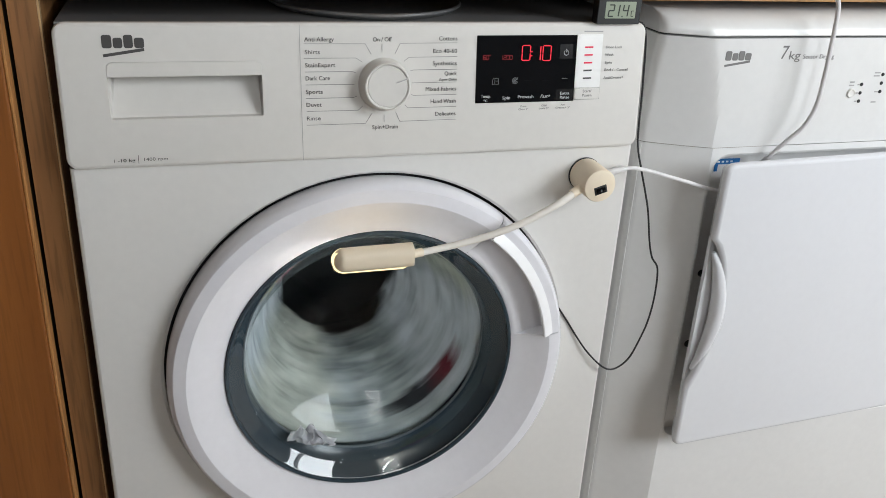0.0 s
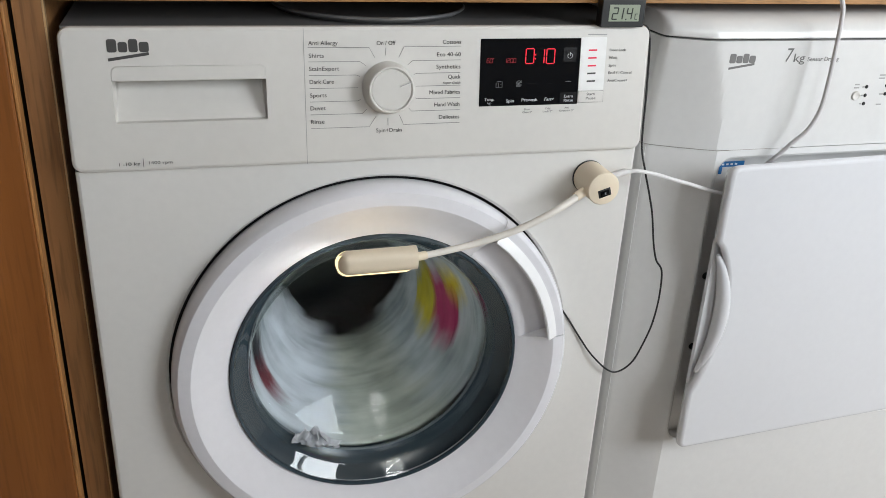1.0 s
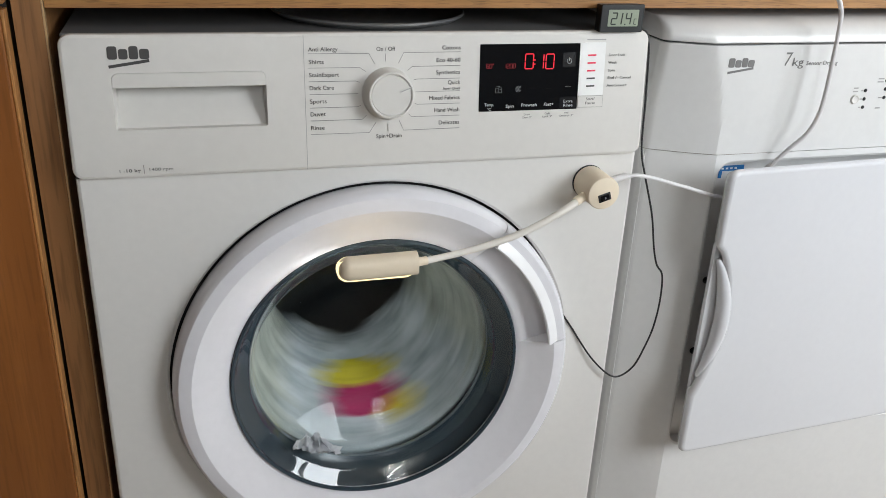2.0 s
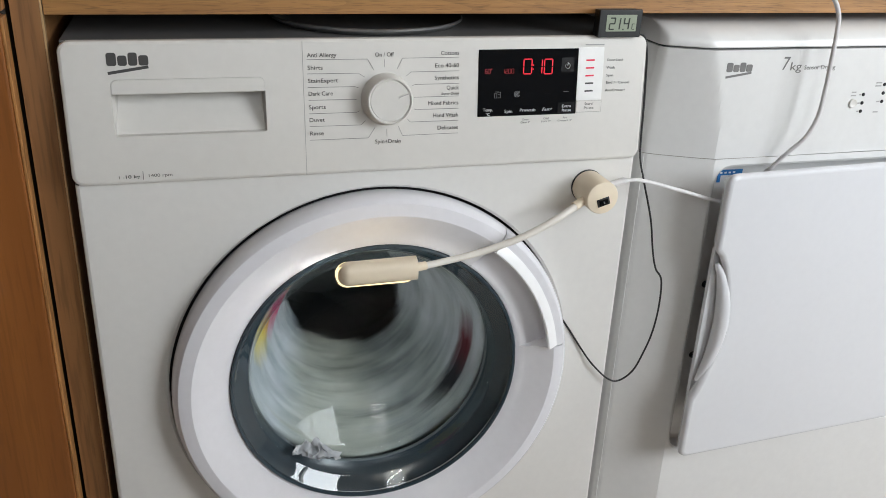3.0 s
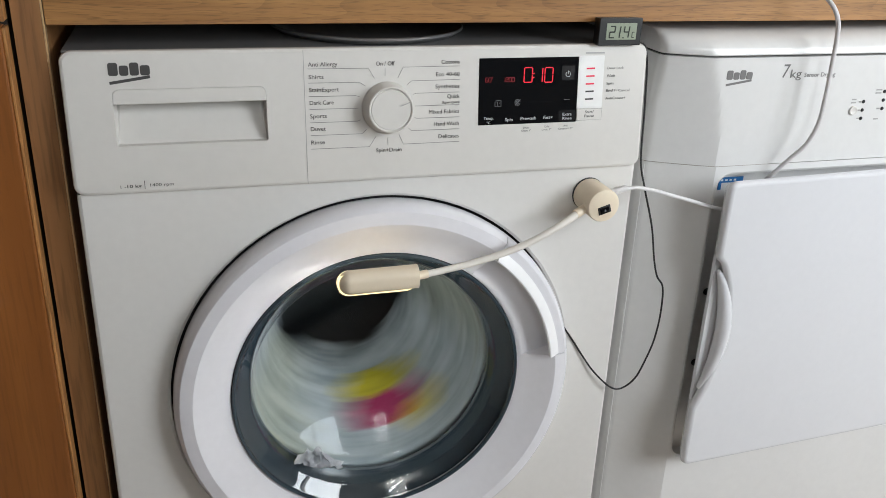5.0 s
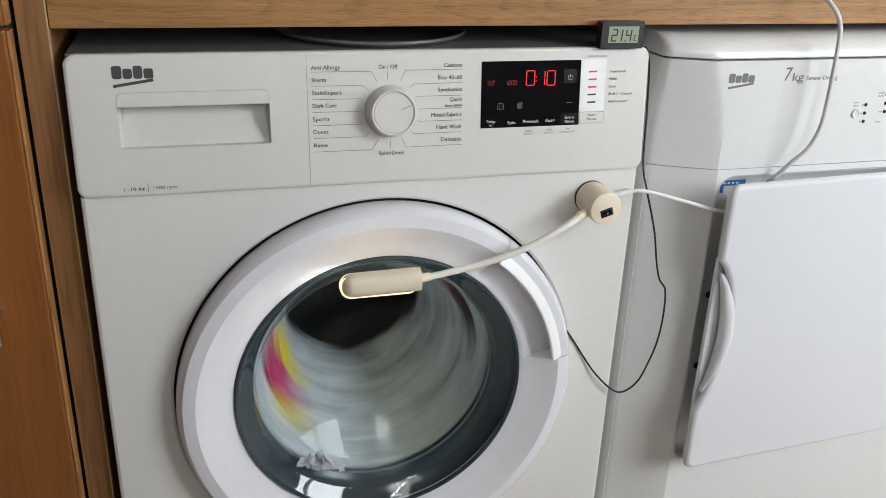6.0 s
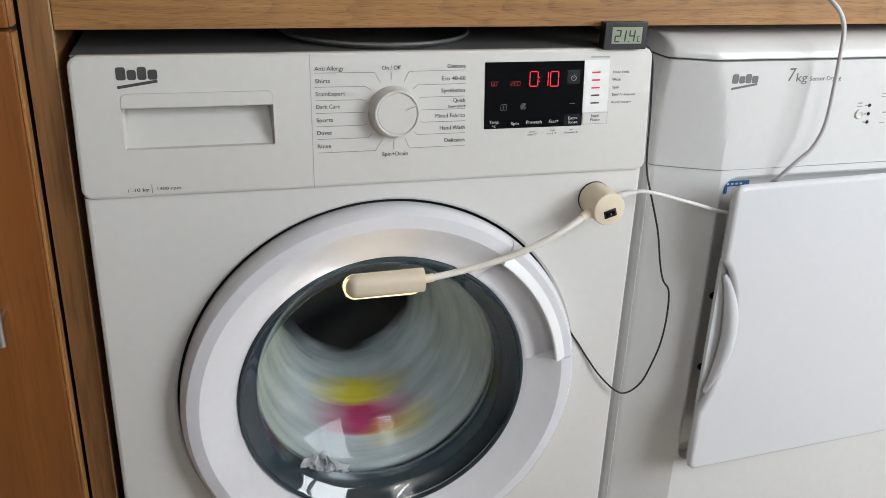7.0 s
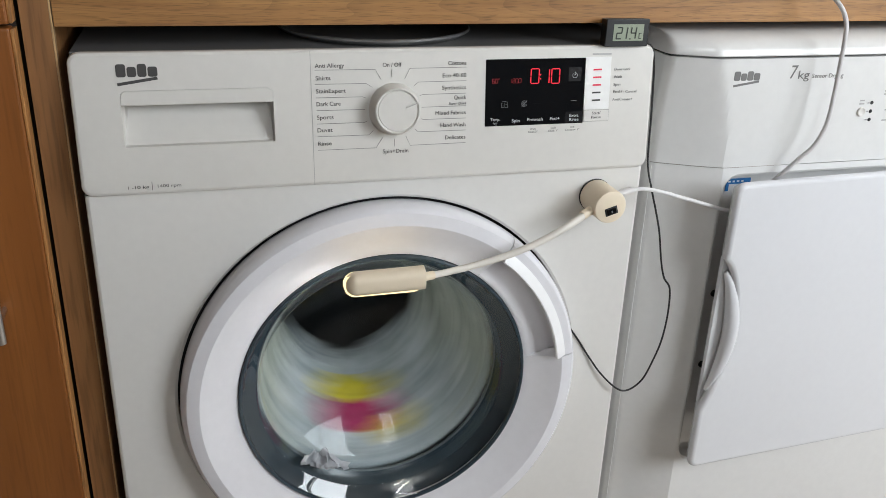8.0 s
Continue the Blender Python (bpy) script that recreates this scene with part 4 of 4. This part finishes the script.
def dryer_front(x, z):
    """The panel's front: flat in the middle, with facets falling back towards both corners."""
    mirror = min(x, DX0 + DX1 - x)
    d = max(0.0, shoulder(z) - mirror)
    y = -0.006 + 0.40 * d + 1.2 * d * d
    c = max(0.0, DX0 + 0.008 - mirror)
    return y + 0.008 * (1 - math.sqrt(max(0.0, 1 - (c / 0.008) ** 2)))


def curved_shell(z_list, name, parent, depth=0.575, sharp=14):
    """A shell whose front follows dryer_front; z_list holds (z, set-back)."""
    bm = bmesh.new()
    xs = sorted(set([DX0 + 0.008 * (1 - math.cos(i * math.pi / 14)) for i in range(8)] + [DX1 - 0.008 * (1 - math.cos(i * math.pi / 14)) for i in range(8)] + [DX0 + 0.008 + (DX1 - DX0 - 0.016) * i / 120 for i in range(121)]))
    rows = []
    for z, back in z_list:
        row = [bm.verts.new((x, dryer_front(x, z) + back, z)) for x in xs]
        rows.append([bm.verts.new((DX0, depth, z)), *row, bm.verts.new((DX1, depth, z))])
    for p, q in zip(rows, rows[1:]):
        for j in range(len(p) - 1):
            bm.faces.new((p[j], p[j + 1], q[j + 1], q[j]))
    bm.faces.new(rows[0])
    bm.faces.new(rows[-1])
    return part(name, finish(bm), DRYER_WHITE, parent, sharp=sharp)


def dryer():
    d = thing("tumble_dryer", (0.922, 0.29, 0.0), "white tumble dryer with its door ajar, beside the washing machine", "tumble dryer")
    curved_shell([(0.8297, 0.0012), (0.8302, 0.0003), (0.8312, 0.0)] + [(0.8312 + 0.0225 * math.sin(radians(9 * i)), 0.0380 * (1 - math.cos(radians(9 * i)))) for i in range(1, 11)] + [(0.8540, 0.09)], "lid", d, sharp=19)
    panel = curved_shell([(0.700 + 0.1275 * i / 12, 0.0) for i in range(13)], "control_panel", d)
    # body front with a shallow well for the door
    bm = bmesh.new()
    out = [(0.7035, 0.06), (1.1485, 0.06), (1.1485, 0.6994), (0.7035, 0.6994)]
    ring = rounded(0.7062, 1.1440, 0.2790, 0.6915, 0.022, 6)
    vo = [bm.verts.new((x, -0.006, z)) for x, z in out]
    vi = [bm.verts.new((x, -0.006, z)) for x, z in ring]
    v2 = [bm.verts.new((x, -0.004, z)) for x, z in inset(ring, 0.003)]
    v3 = [bm.verts.new((x, 0.012, z)) for x, z in inset(ring, 0.005)]
    edges = [bm.edges.new((vo[j], vo[(j + 1) % 4])) for j in range(4)] + [bm.edges.new((vi[j], vi[(j + 1) % len(vi)])) for j in range(len(vi))]
    flat = [f for f in bmesh.ops.triangle_fill(bm, edges=edges, use_beauty=True)["geom"] if isinstance(f, bmesh.types.BMFace)]
    n = len(ring)
    for p, q in ((vi, v2), (v2, v3)):
        for j in range(n):
            bm.faces.new((p[j], p[(j + 1) % n], q[(j + 1) % n], q[j]))
    flat.append(bm.faces.new(v3))
    finish(bm)
    for f in flat:
        f.smooth = False
    part("body", bm, DRYER_WHITE, d)
    for side in (0, 1):
        bm = bmesh.new()
        xs = [DX0 + 0.008 * (1 - math.cos(i * math.pi / 16)) for i in range(9)] + [DX0 + 0.008 + (0.7035 - DX0 - 0.008) * i / 14 for i in range(1, 15)]
        rows = []
        for z in (0.06, 0.6994):
            row = [(DX0, 0.575, z)] + [(x, dryer_front(x, 0.7), z) for x in xs]
            rows.append([bm.verts.new((x if side == 0 else DX0 + DX1 - x, y, z)) for x, y, z in row])
        for j in range(len(rows[0]) - 1):
            bm.faces.new((rows[0][j], rows[0][j + 1], rows[1][j + 1], rows[1][j]))
        part("side_panel", finish(bm), DRYER_WHITE, d, sharp=20)
    part("side_groove", box((DX0 - 0.0010, 0.0240, 0.06), (DX0 - 0.0001, 0.0256, 0.698), 0.0003), DRYER_WHITE, d)
    part("side_clip", box((DX0 - 0.0012, 0.052, 0.7005), (DX0 - 0.0002, 0.070, 0.711), 0.0003), DRYER_WHITE, d)
    part("seam", box((DX0 + 0.003, 0.02, 0.8273), (DX1 - 0.003, 0.57, 0.8298)), SHADOW_GAP, d)
    part("plinth", box((DX0 + 0.008, 0.01, 0.012), (DX1 - 0.008, 0.57, 0.0595), 0.002), WHITE_PLASTIC, d)
    for x in (0.68, 1.16):
        for y in (0.05, 0.52):
            part("foot", tube([(x, y, 0), (x, y, 0.006), (x, y, 0.0125)], 0.02, 12, 1), BLACK_PLASTIC, d)
    # screws in the door well and a small sticker
    for z in (0.5245, 0.4195):
        sc = part("screw", lathe([(0.0, 0.0075), (0.003, 0.0078), (0.0046, 0.0095), (0.005, 0.0122)], (0.7330, z), 20, closed=False), SCREW, d, "dark cross-head screw")
        for q in ((0.0022, 0.0005), (0.0005, 0.0022)):
            part("slot", box((0.7330 - q[0], 0.0068, z - q[1]), (0.7330 + q[0], 0.0077, z + q[1])), CABLE_BLACK, sc)
    st = part("sticker", box((0.7210, 0.0105, 0.6728), (0.7560, 0.0116, 0.6795)), BLUE, d, "blue sticker with white marks")
    part("tab", box((0.7222, 0.0104, 0.6640), (0.7262, 0.0116, 0.6727)), BLUE, st)
    for i in range(4):
        part("print_bar", box((0.7245 + i * 0.006, 0.0098, 0.6752), (0.7275 + i * 0.006, 0.0104, 0.6772)), STICKER_WHITE, st)

    # printing on the panel, laid on its front
    pm = plane_matrix((0.0, -0.0060, 0.0))
    logo(d, pm, 0.6972, 0.8030, 0.0334, 0.0115, PRINT_MID)
    for text, u, v, h, width, slant in (("7", 0.7690, 0.8040, 0.0160, 0.0088, 0.1), ("kg", 0.7806, 0.8035, 0.0100, 0.0148, 0.0), ("Sensor Drying", 0.8002, 0.8040, 0.0052, 0.0430, 0.0)):
        part("lettering", lettering(text, u, v, pm, h, width, "LEFT", 0.0003, slant), PRINT_MID, d)
    forward = Matrix.Translation((0, -0.0060, 0))
    for u, v in ((0.8930, 0.7721), (0.8938, 0.7617), (0.8946, 0.7515), (0.9206, 0.7837), (0.9216, 0.7731), (0.9226, 0.7628)):
        part("indicator", moved(lathe([(0.0, -0.0014), (0.0015, -0.0013), (0.0022, -0.0004), (0.0022, 0.003)], (u, v), 20, closed=False), forward), BLACK_PLASTIC, d, "dark round indicator")
    part("button", moved(lathe([(0.0, -0.0012), (0.0030, -0.0014), (0.0046, -0.0022), (0.0054, -0.0018), (0.0058, -0.0002), (0.0058, 0.003)], (0.8800, 0.7616), 32, closed=False), forward), WHITE_PLASTIC, d, "small round push button")
    for u0, u1, v in ((0.8755, 0.8818, 0.7752), (0.8750, 0.8822, 0.7712), (0.8868, 0.8898, 0.7721), (0.8874, 0.8904, 0.7617), (0.8880, 0.8912, 0.7515), (0.9080, 0.9162, 0.7860), (0.9076, 0.9160, 0.7822), (0.9140, 0.9190, 0.7628), (0.9130, 0.9200, 0.7500)):
        part("print_bar", stroke([(u0, v), (u1, v)], 0.0016, pm), PRINT_PALE, d)
    dryer_door(d)


def dryer_door(d):
    """The door, hinged at its far side and standing ajar, with a curved grip let into its free edge."""
    hinge = Vector((1.140, -0.006, 0.5))
    turn = Matrix.Translation(hinge) @ Matrix.Rotation(radians(2.75), 4, "Z") @ Matrix.Translation(-hinge)
    x0, x1, z0, z1 = 0.6955, 1.142, 0.3010, 0.6945
    r = 0.012
    left = []
    for i in range(25):
        z = 0.600 - (0.600 - 0.392) * i / 24
        s = math.sin(math.pi * (i / 24) ** 0.85)
        left.append((x0 + 0.0285 * s ** 0.8, z))
    ring = rounded(x0, x1, z0, z1, r)
    cut = 2 * 7     # the free edge runs between the second and the third corner
    ring = ring[:cut] + [p for p in left] + ring[cut:]
    front = plane_matrix((0, -0.014, 0))
    door = part("door", moved(slab(ring, -0.006, 0.015, front, 0.006, 4, 0.009), turn), DRYER_DOOR, d, "flat white door, standing ajar")
    part("scoop", moved(slab([(x0 + 0.0075, 0.394), (x0 + 0.0365, 0.420), (x0 + 0.0365, 0.575), (x0 + 0.0075, 0.598)], -0.0045, 0.001, front, 0.001), turn), DRYER_DOOR, door, "grey-shaded finger scoop")
    pts = []
    for i in range(13):
        f = i / 12
        z = 0.580 - 0.165 * f
        pts.append((x0 + 0.0105 + 0.0185 * math.sin(math.pi * f) ** 0.75, -0.0195 - 0.004 * math.sin(math.pi * f), z))
    part("grip", moved(tube(pts, 0.006, 12, 4, lambda t: 0.0024 + 0.0074 * math.sin(math.pi * t) ** 0.6), turn), DRYER_DOOR, door, "bowed white grip rail")


# ---- small things ----
def clip_lamp():
    lamp = thing("magnetic_lamp", (0.543, 0.0, 0.675), "ivory gooseneck lamp held by a magnet on the washing machine", "lamp")
    c = (0.5430, 0.6745)
    base = part("base", lathe([(0.0, -0.0430), (0.0165, -0.0430), (0.0182, -0.0424), (0.0190, -0.0408), (0.0190, -0.0035), (0.0186, -0.0022), (0.0, -0.0022)], c, 64, closed=False), IVORY, lamp, "round ivory base")
    part("magnet", lathe([(0.0, -0.0022), (0.0194, -0.0022), (0.0194, -0.0002), (0.0, -0.0002)], c, 48, closed=False), BLACK_PLASTIC, lamp, "black magnet pad")
    tilt = Matrix.Translation((0.5440, 0, 0.6702)) @ Matrix.Rotation(radians(-17), 4, "Y")
    sw = part("switch", moved(box((-0.0074, -0.0438, -0.0046), (0.0074, -0.0425, 0.0046), 0.0006), tilt), BLACK_PLASTIC, base, "black rocker switch")
    part("rocker", moved(box((-0.0050, -0.0454, -0.0034), (0.0050, -0.0437, 0.0034), 0.0007), tilt), PANEL_BLACK, sw)
    part("print_bar", moved(box((-0.0008, -0.0457, -0.0012), (0.0008, -0.0455, 0.0012)), tilt), PRINT_DIM, sw)
    part("collar", tube([(0.5275, -0.030, 0.6690), (0.5210, -0.032, 0.6665), (0.5140, -0.034, 0.6635)], 0.0052, 14, 3), IVORY, lamp)
    arm = [(0.5180, -0.033, 0.6650), (0.5080, -0.037, 0.6610), (0.4889, -0.043, 0.6535), (0.4601, -0.045, 0.6403), (0.4281, -0.045, 0.6287), (0.3898, -0.046, 0.6200), (0.3560, -0.050, 0.6162), (0.3340, -0.056, 0.6163), (0.3270, -0.058, 0.6165)]
    part("gooseneck", tube(arm, 0.0040, 14, 8, lambda t: 0.0042 - 0.0006 * t), NECK, lamp, "bent pale flexible arm")
    part("ferrule", tube([(0.3390, -0.0545, 0.6163), (0.3330, -0.056, 0.6163), (0.3268, -0.058, 0.6165)], 0.0047, 14, 3), IVORY, lamp)
    # head: a half-round shell with the lit strip on the side turned to the glass
    x0, x1, zc, rad = 0.2435, 0.3275, 0.6165, 0.0128
    bm = bmesh.new()
    rows = []
    for i in range(22):
        t = i / 21
        if t < 0.45:
            a = math.pi / 2 * t / 0.45
            x, k = x0 + rad * 1.0 * (1 - math.cos(a)), math.sin(a)
        else:
            x, k = x0 + rad + (x1 - x0 - rad) * (t - 0.45) / 0.55, 1.0
        k = max(k, 0.03)
        z = zc - 0.001 * (1 - (x - x0) / (x1 - x0))
        row = []
        for j in range(25):
            b = math.pi * j / 24
            e = 2.6
            cs, sn = math.cos(b), math.sin(b)
            row.append(bm.verts.new((x, -0.0555 - rad * 1.05 * k * abs(sn) ** (2 / e), z + rad * k * math.copysign(abs(cs) ** (2 / e), cs))))
        rows.append(row)
    for p, q in zip(rows, rows[1:]):
        for j in range(24):
            bm.faces.new((p[j], p[j + 1], q[j + 1], q[j]))
        bm.faces.new((p[0], p[-1], q[-1], q[0]))
    bm.faces.new(rows[0])
    bm.faces.new(rows[-1])
    head = part("head", finish(bm), IVORY, lamp, "half-round ivory lamp head")
    led = rounded(x0 - 0.0007, x1 - 0.0004, zc - rad - 0.0022, zc + rad - 0.002, 0.0125, 8)
    part("diffuser", slab(led, 0.0, 0.0075, plane_matrix((0, -0.0531, 0))), LAMP_GLOW, head, "glowing warm-white strip")
    # unseen emitter added to brighten the laundry, tilted down behind the shell
    strip = Matrix.Translation((0, -0.0505, zc - 0.004)) @ Matrix.Rotation(radians(-30), 4, "X")
    part("laundry_fill", moved(box((x0 + 0.008, -0.0007, -0.0055), (x1 - 0.006, -0.0005, 0.0055)), strip), LAUNDRY_FILL, head, "unseen neutral emitter added to brighten the laundry")
    part("ring_fill", box((x0 + 0.006, -0.0529, zc + 0.0002), (x1 - 0.004, -0.0524, zc + 0.0090), 0.0002), RING_FILL, head, "unseen warm emitter added to light the door ring")
    # Unseen plates added to keep diffuser and emitter light off the door ring.
    part("glow_blocker", box((x0 + 0.002, -0.0530, zc - rad - 0.0018), (x1 - 0.002, -0.0518, zc - 0.001), 0.0004), IVORY, head)
    part("fill_blocker", moved(box((x0 + 0.006, -0.0035, -0.0068), (x1 - 0.004, -0.0008, 0.0068), 0.0004), strip), IVORY, head)
    part("ring_blocker", moved(box((x0 + 0.006, -0.0008, 0.0058), (x1 - 0.004, 0.0085, 0.0068), 0.0003), strip), IVORY, head)
    boot = [(0.5600, -0.026, 0.6835), (0.5690, -0.027, 0.6862), (0.5785, -0.028, 0.6880)]
    bt = part("strain_relief", tube(boot, 0.0034, 12, 4, lambda t: 0.0042 - 0.0012 * t), CABLE_WHITE, lamp)
    for k in range(4):
        x = 0.5635 + k * 0.0034
        part("rib", tube([(x, -0.0264, 0.6845 + k * 0.001), (x + 0.0008, -0.0265, 0.6848 + k * 0.001), (x + 0.0016, -0.0266, 0.6850 + k * 0.001)], 0.0046 - 0.0003 * k, 12, 1), CABLE_WHITE, bt)
    cable = [(0.5780, -0.028, 0.6880), (0.5900, -0.0285, 0.6884), (0.6139, -0.028, 0.6828), (0.6370, -0.027, 0.6752), (0.6601, -0.026, 0.6680), (0.6850, -0.022, 0.6590), (0.7080, -0.012, 0.6500), (0.7300, -0.0045, 0.6450), (0.7600, -0.0042, 0.6560), (0.7750, -0.0045, 0.6750)]
    part("cord", tube(cable, 0.0022, 10, 8), CABLE_WHITE, lamp, "white power cord")


def hanging_cable():
    pts = [(0.7760, -0.0040, 0.6600), (0.7730, -0.0080, 0.6790), (0.7760, -0.016, 0.6900), (0.7880, -0.026, 0.7120), (0.8010, -0.033, 0.7310), (0.8090, -0.036, 0.7560), (0.8110, -0.036, 0.7880), (0.8120, -0.034, 0.8330), (0.8125, -0.032, 0.8580), (0.8105, -0.030, 0.8730), (0.8020, -0.027, 0.8880), (0.7930, -0.010, 0.9020), (0.7880, 0.0200, 0.9075), (0.7800, 0.08, 0.9070), (0.7700, 0.16, 0.9066)]
    single("power_cable", tube(pts, 0.0026, 12, 8), CABLE_GREY, "pale grey cable hanging from the worktop over the dryer", "cable")


def probe_cable():
    pts = [(0.5860, 0.0170, 0.8430), (0.6050, 0.0180, 0.8330), (0.6110, 0.0160, 0.7700), (0.6105, 0.0080, 0.7090), (0.6140, -0.0020, 0.6790), (0.6225, -0.0060, 0.6490), (0.6279, -0.0100, 0.6252), (0.6359, -0.0100, 0.5878), (0.6433, -0.0100, 0.5645), (0.6536, -0.0100, 0.5482), (0.6561, -0.0100, 0.5127), (0.6529, -0.0100, 0.4769), (0.6451, -0.0100, 0.4490), (0.6331, -0.0100, 0.4213), (0.6147, -0.0100, 0.4085), (0.5981, -0.0090, 0.4133), (0.5755, -0.0060, 0.4360), (0.5590, -0.0030, 0.4590), (0.5440, -0.0016, 0.4820), (0.5350, -0.0016, 0.4950), (0.5295, 0.0000, 0.5030), (0.5220, 0.0060, 0.5120)]
    single("sensor_cable", tube(pts, 0.0012, 8, 6), CABLE_BLACK, "thin black sensor cable looping between the machines", "cable")


def thermometer():
    x0, x1, y0, y1, z0, z1 = 0.5362, 0.5866, 0.0005, 0.0155, 0.8418, 0.8712
    t = thing("digital_thermometer", ((x0 + x1) / 2, y0, z0), "small black digital thermometer standing on the washing machine", "thermometer")
    part("case", box((x0 + 0.001, y0 + 0.002, z0), (x1 - 0.001, y1, z1 - 0.001), 0.0008), BLACK_PLASTIC, t)
    m = plane_matrix((0, y0, 0))
    bz = part("bezel", slab(rounded(x0, x1, z0 + 0.0002, z1, 0.0015, 3), -0.002, 0.0, m, 0.0008), BLACK_PLASTIC, t)
    part("screen", slab(rounded(x0 + 0.0085, x1 - 0.0065, z0 + 0.0065, z1 - 0.0055, 0.0005, 2), 0.0, 0.0003, m), LCD, t, "grey-green liquid crystal screen")
    ink = lambda pts, wd: part("lcd_segment", stroke(pts, wd, m, 0.0004), LCD_INK, t)
    seg = {"a": ((0, 1), (1, 1)), "b": ((1, 1), (1, 0.5)), "c": ((1, 0.5), (1, 0)), "d": ((0, 0), (1, 0)), "e": ((0, 0), (0, 0.5)), "f": ((0, 0.5), (0, 1)), "g": ((0, 0.5), (1, 0.5))}
    u = x0 + 0.0120
    for on, step in (("abged", 0.0062), ("bc", 0.0105), ("fgbc", 0.0088)):
        for k in on:
            (a, b), (c, d) = seg[k]
            h, wd = 0.0118, 0.0056
            s = 0.08
            ink([(u + a * wd + s * b * h, z0 + 0.0088 + b * h), (u + c * wd + s * d * h, z0 + 0.0088 + d * h)], 0.0013)
        u += step
    ink([(x0 + 0.0278, z0 + 0.0086), (x0 + 0.0292, z0 + 0.0086)], 0.0014)
    for k in ("a", "d", "e", "f"):
        (a, b), (c, d) = seg[k]
        ink([(x1 - 0.0115 + a * 0.0026, z0 + 0.0088 + b * 0.0056), (x1 - 0.0115 + c * 0.0026, z0 + 0.0088 + d * 0.0056)], 0.0007)


def tray():
    c = (0.310, 0.1225)
    prof = [(0.0, 0.8435), (0.080, 0.8435), (0.098, 0.8450), (0.1035, 0.8490), (0.1060, 0.8498), (0.1075, 0.8490), (0.1072, 0.8470), (0.1000, 0.8425), (0.080, 0.8416), (0.0, 0.8416)]
    bm = lathe([(r, z) for r, z in prof], (0, 0), 96, closed=False)
    moved(bm, Matrix.Translation((c[0], c[1], 0)) @ Matrix(((1, 0, 0, 0), (0, 0, 1, 0), (0, 1, 0, 0), (0, 0, 0, 1))))
    single("round_tray", finish(bm), TRAY_METAL, "round dark metal tray lying on the washing machine", "tray")


room()
cabinets()
machine = washer()
drum = washer_door(machine)
clothes = laundry()
tissue()
dryer()
clip_lamp()
hanging_cable()
probe_cable()
thermometer()
tray()


def drum_angle(t):
    """Degrees turned, clockwise from the front: the spin gathers speed from about 140 to 300 turns a minute."""
    T = (0.0, 0.5, 1.0, 1.5, 1.7, 2.8, 3.0, 3.5, 4.0, 4.5, 4.7, 5.8, 6.0, 6.5, 7.0, 7.5, 8.0)
    A = (316, 742, 1160, 1750, 1985, 3250, 3530, 4088, 4813, 5513, 5803, 7533, 7803, 8662, 9533, 10465, 11338)
    i = max(k for k in range(len(T) - 1) if T[k] <= t or k == 0)
    slope = [(A[min(k + 1, len(A) - 1)] - A[max(k - 1, 0)]) / (T[min(k + 1, len(T) - 1)] - T[max(k - 1, 0)]) for k in range(len(T))]
    h = T[i + 1] - T[i]
    s = (t - T[i]) / h
    return ((1 + 2 * s) * (1 - s) ** 2 * A[i] + s * (1 - s) ** 2 * h * slope[i] + s * s * (3 - 2 * s) * A[i + 1] + s * s * (s - 1) * h * slope[i + 1])


def motions():
    times = [k / 30 for k in range(241)]
    base = drum.location.copy()
    walk(drum, [(t, Matrix.Translation(base) @ pose(0, 0, 0, 0, drum_angle(t), 0)) for t in times])
    for ob in clothes:
        walk(ob, [(t, Matrix.Translation(AXIS) @ pose(0, 0, 0, 0, drum_angle(t), 0)) for t in times])


motions()
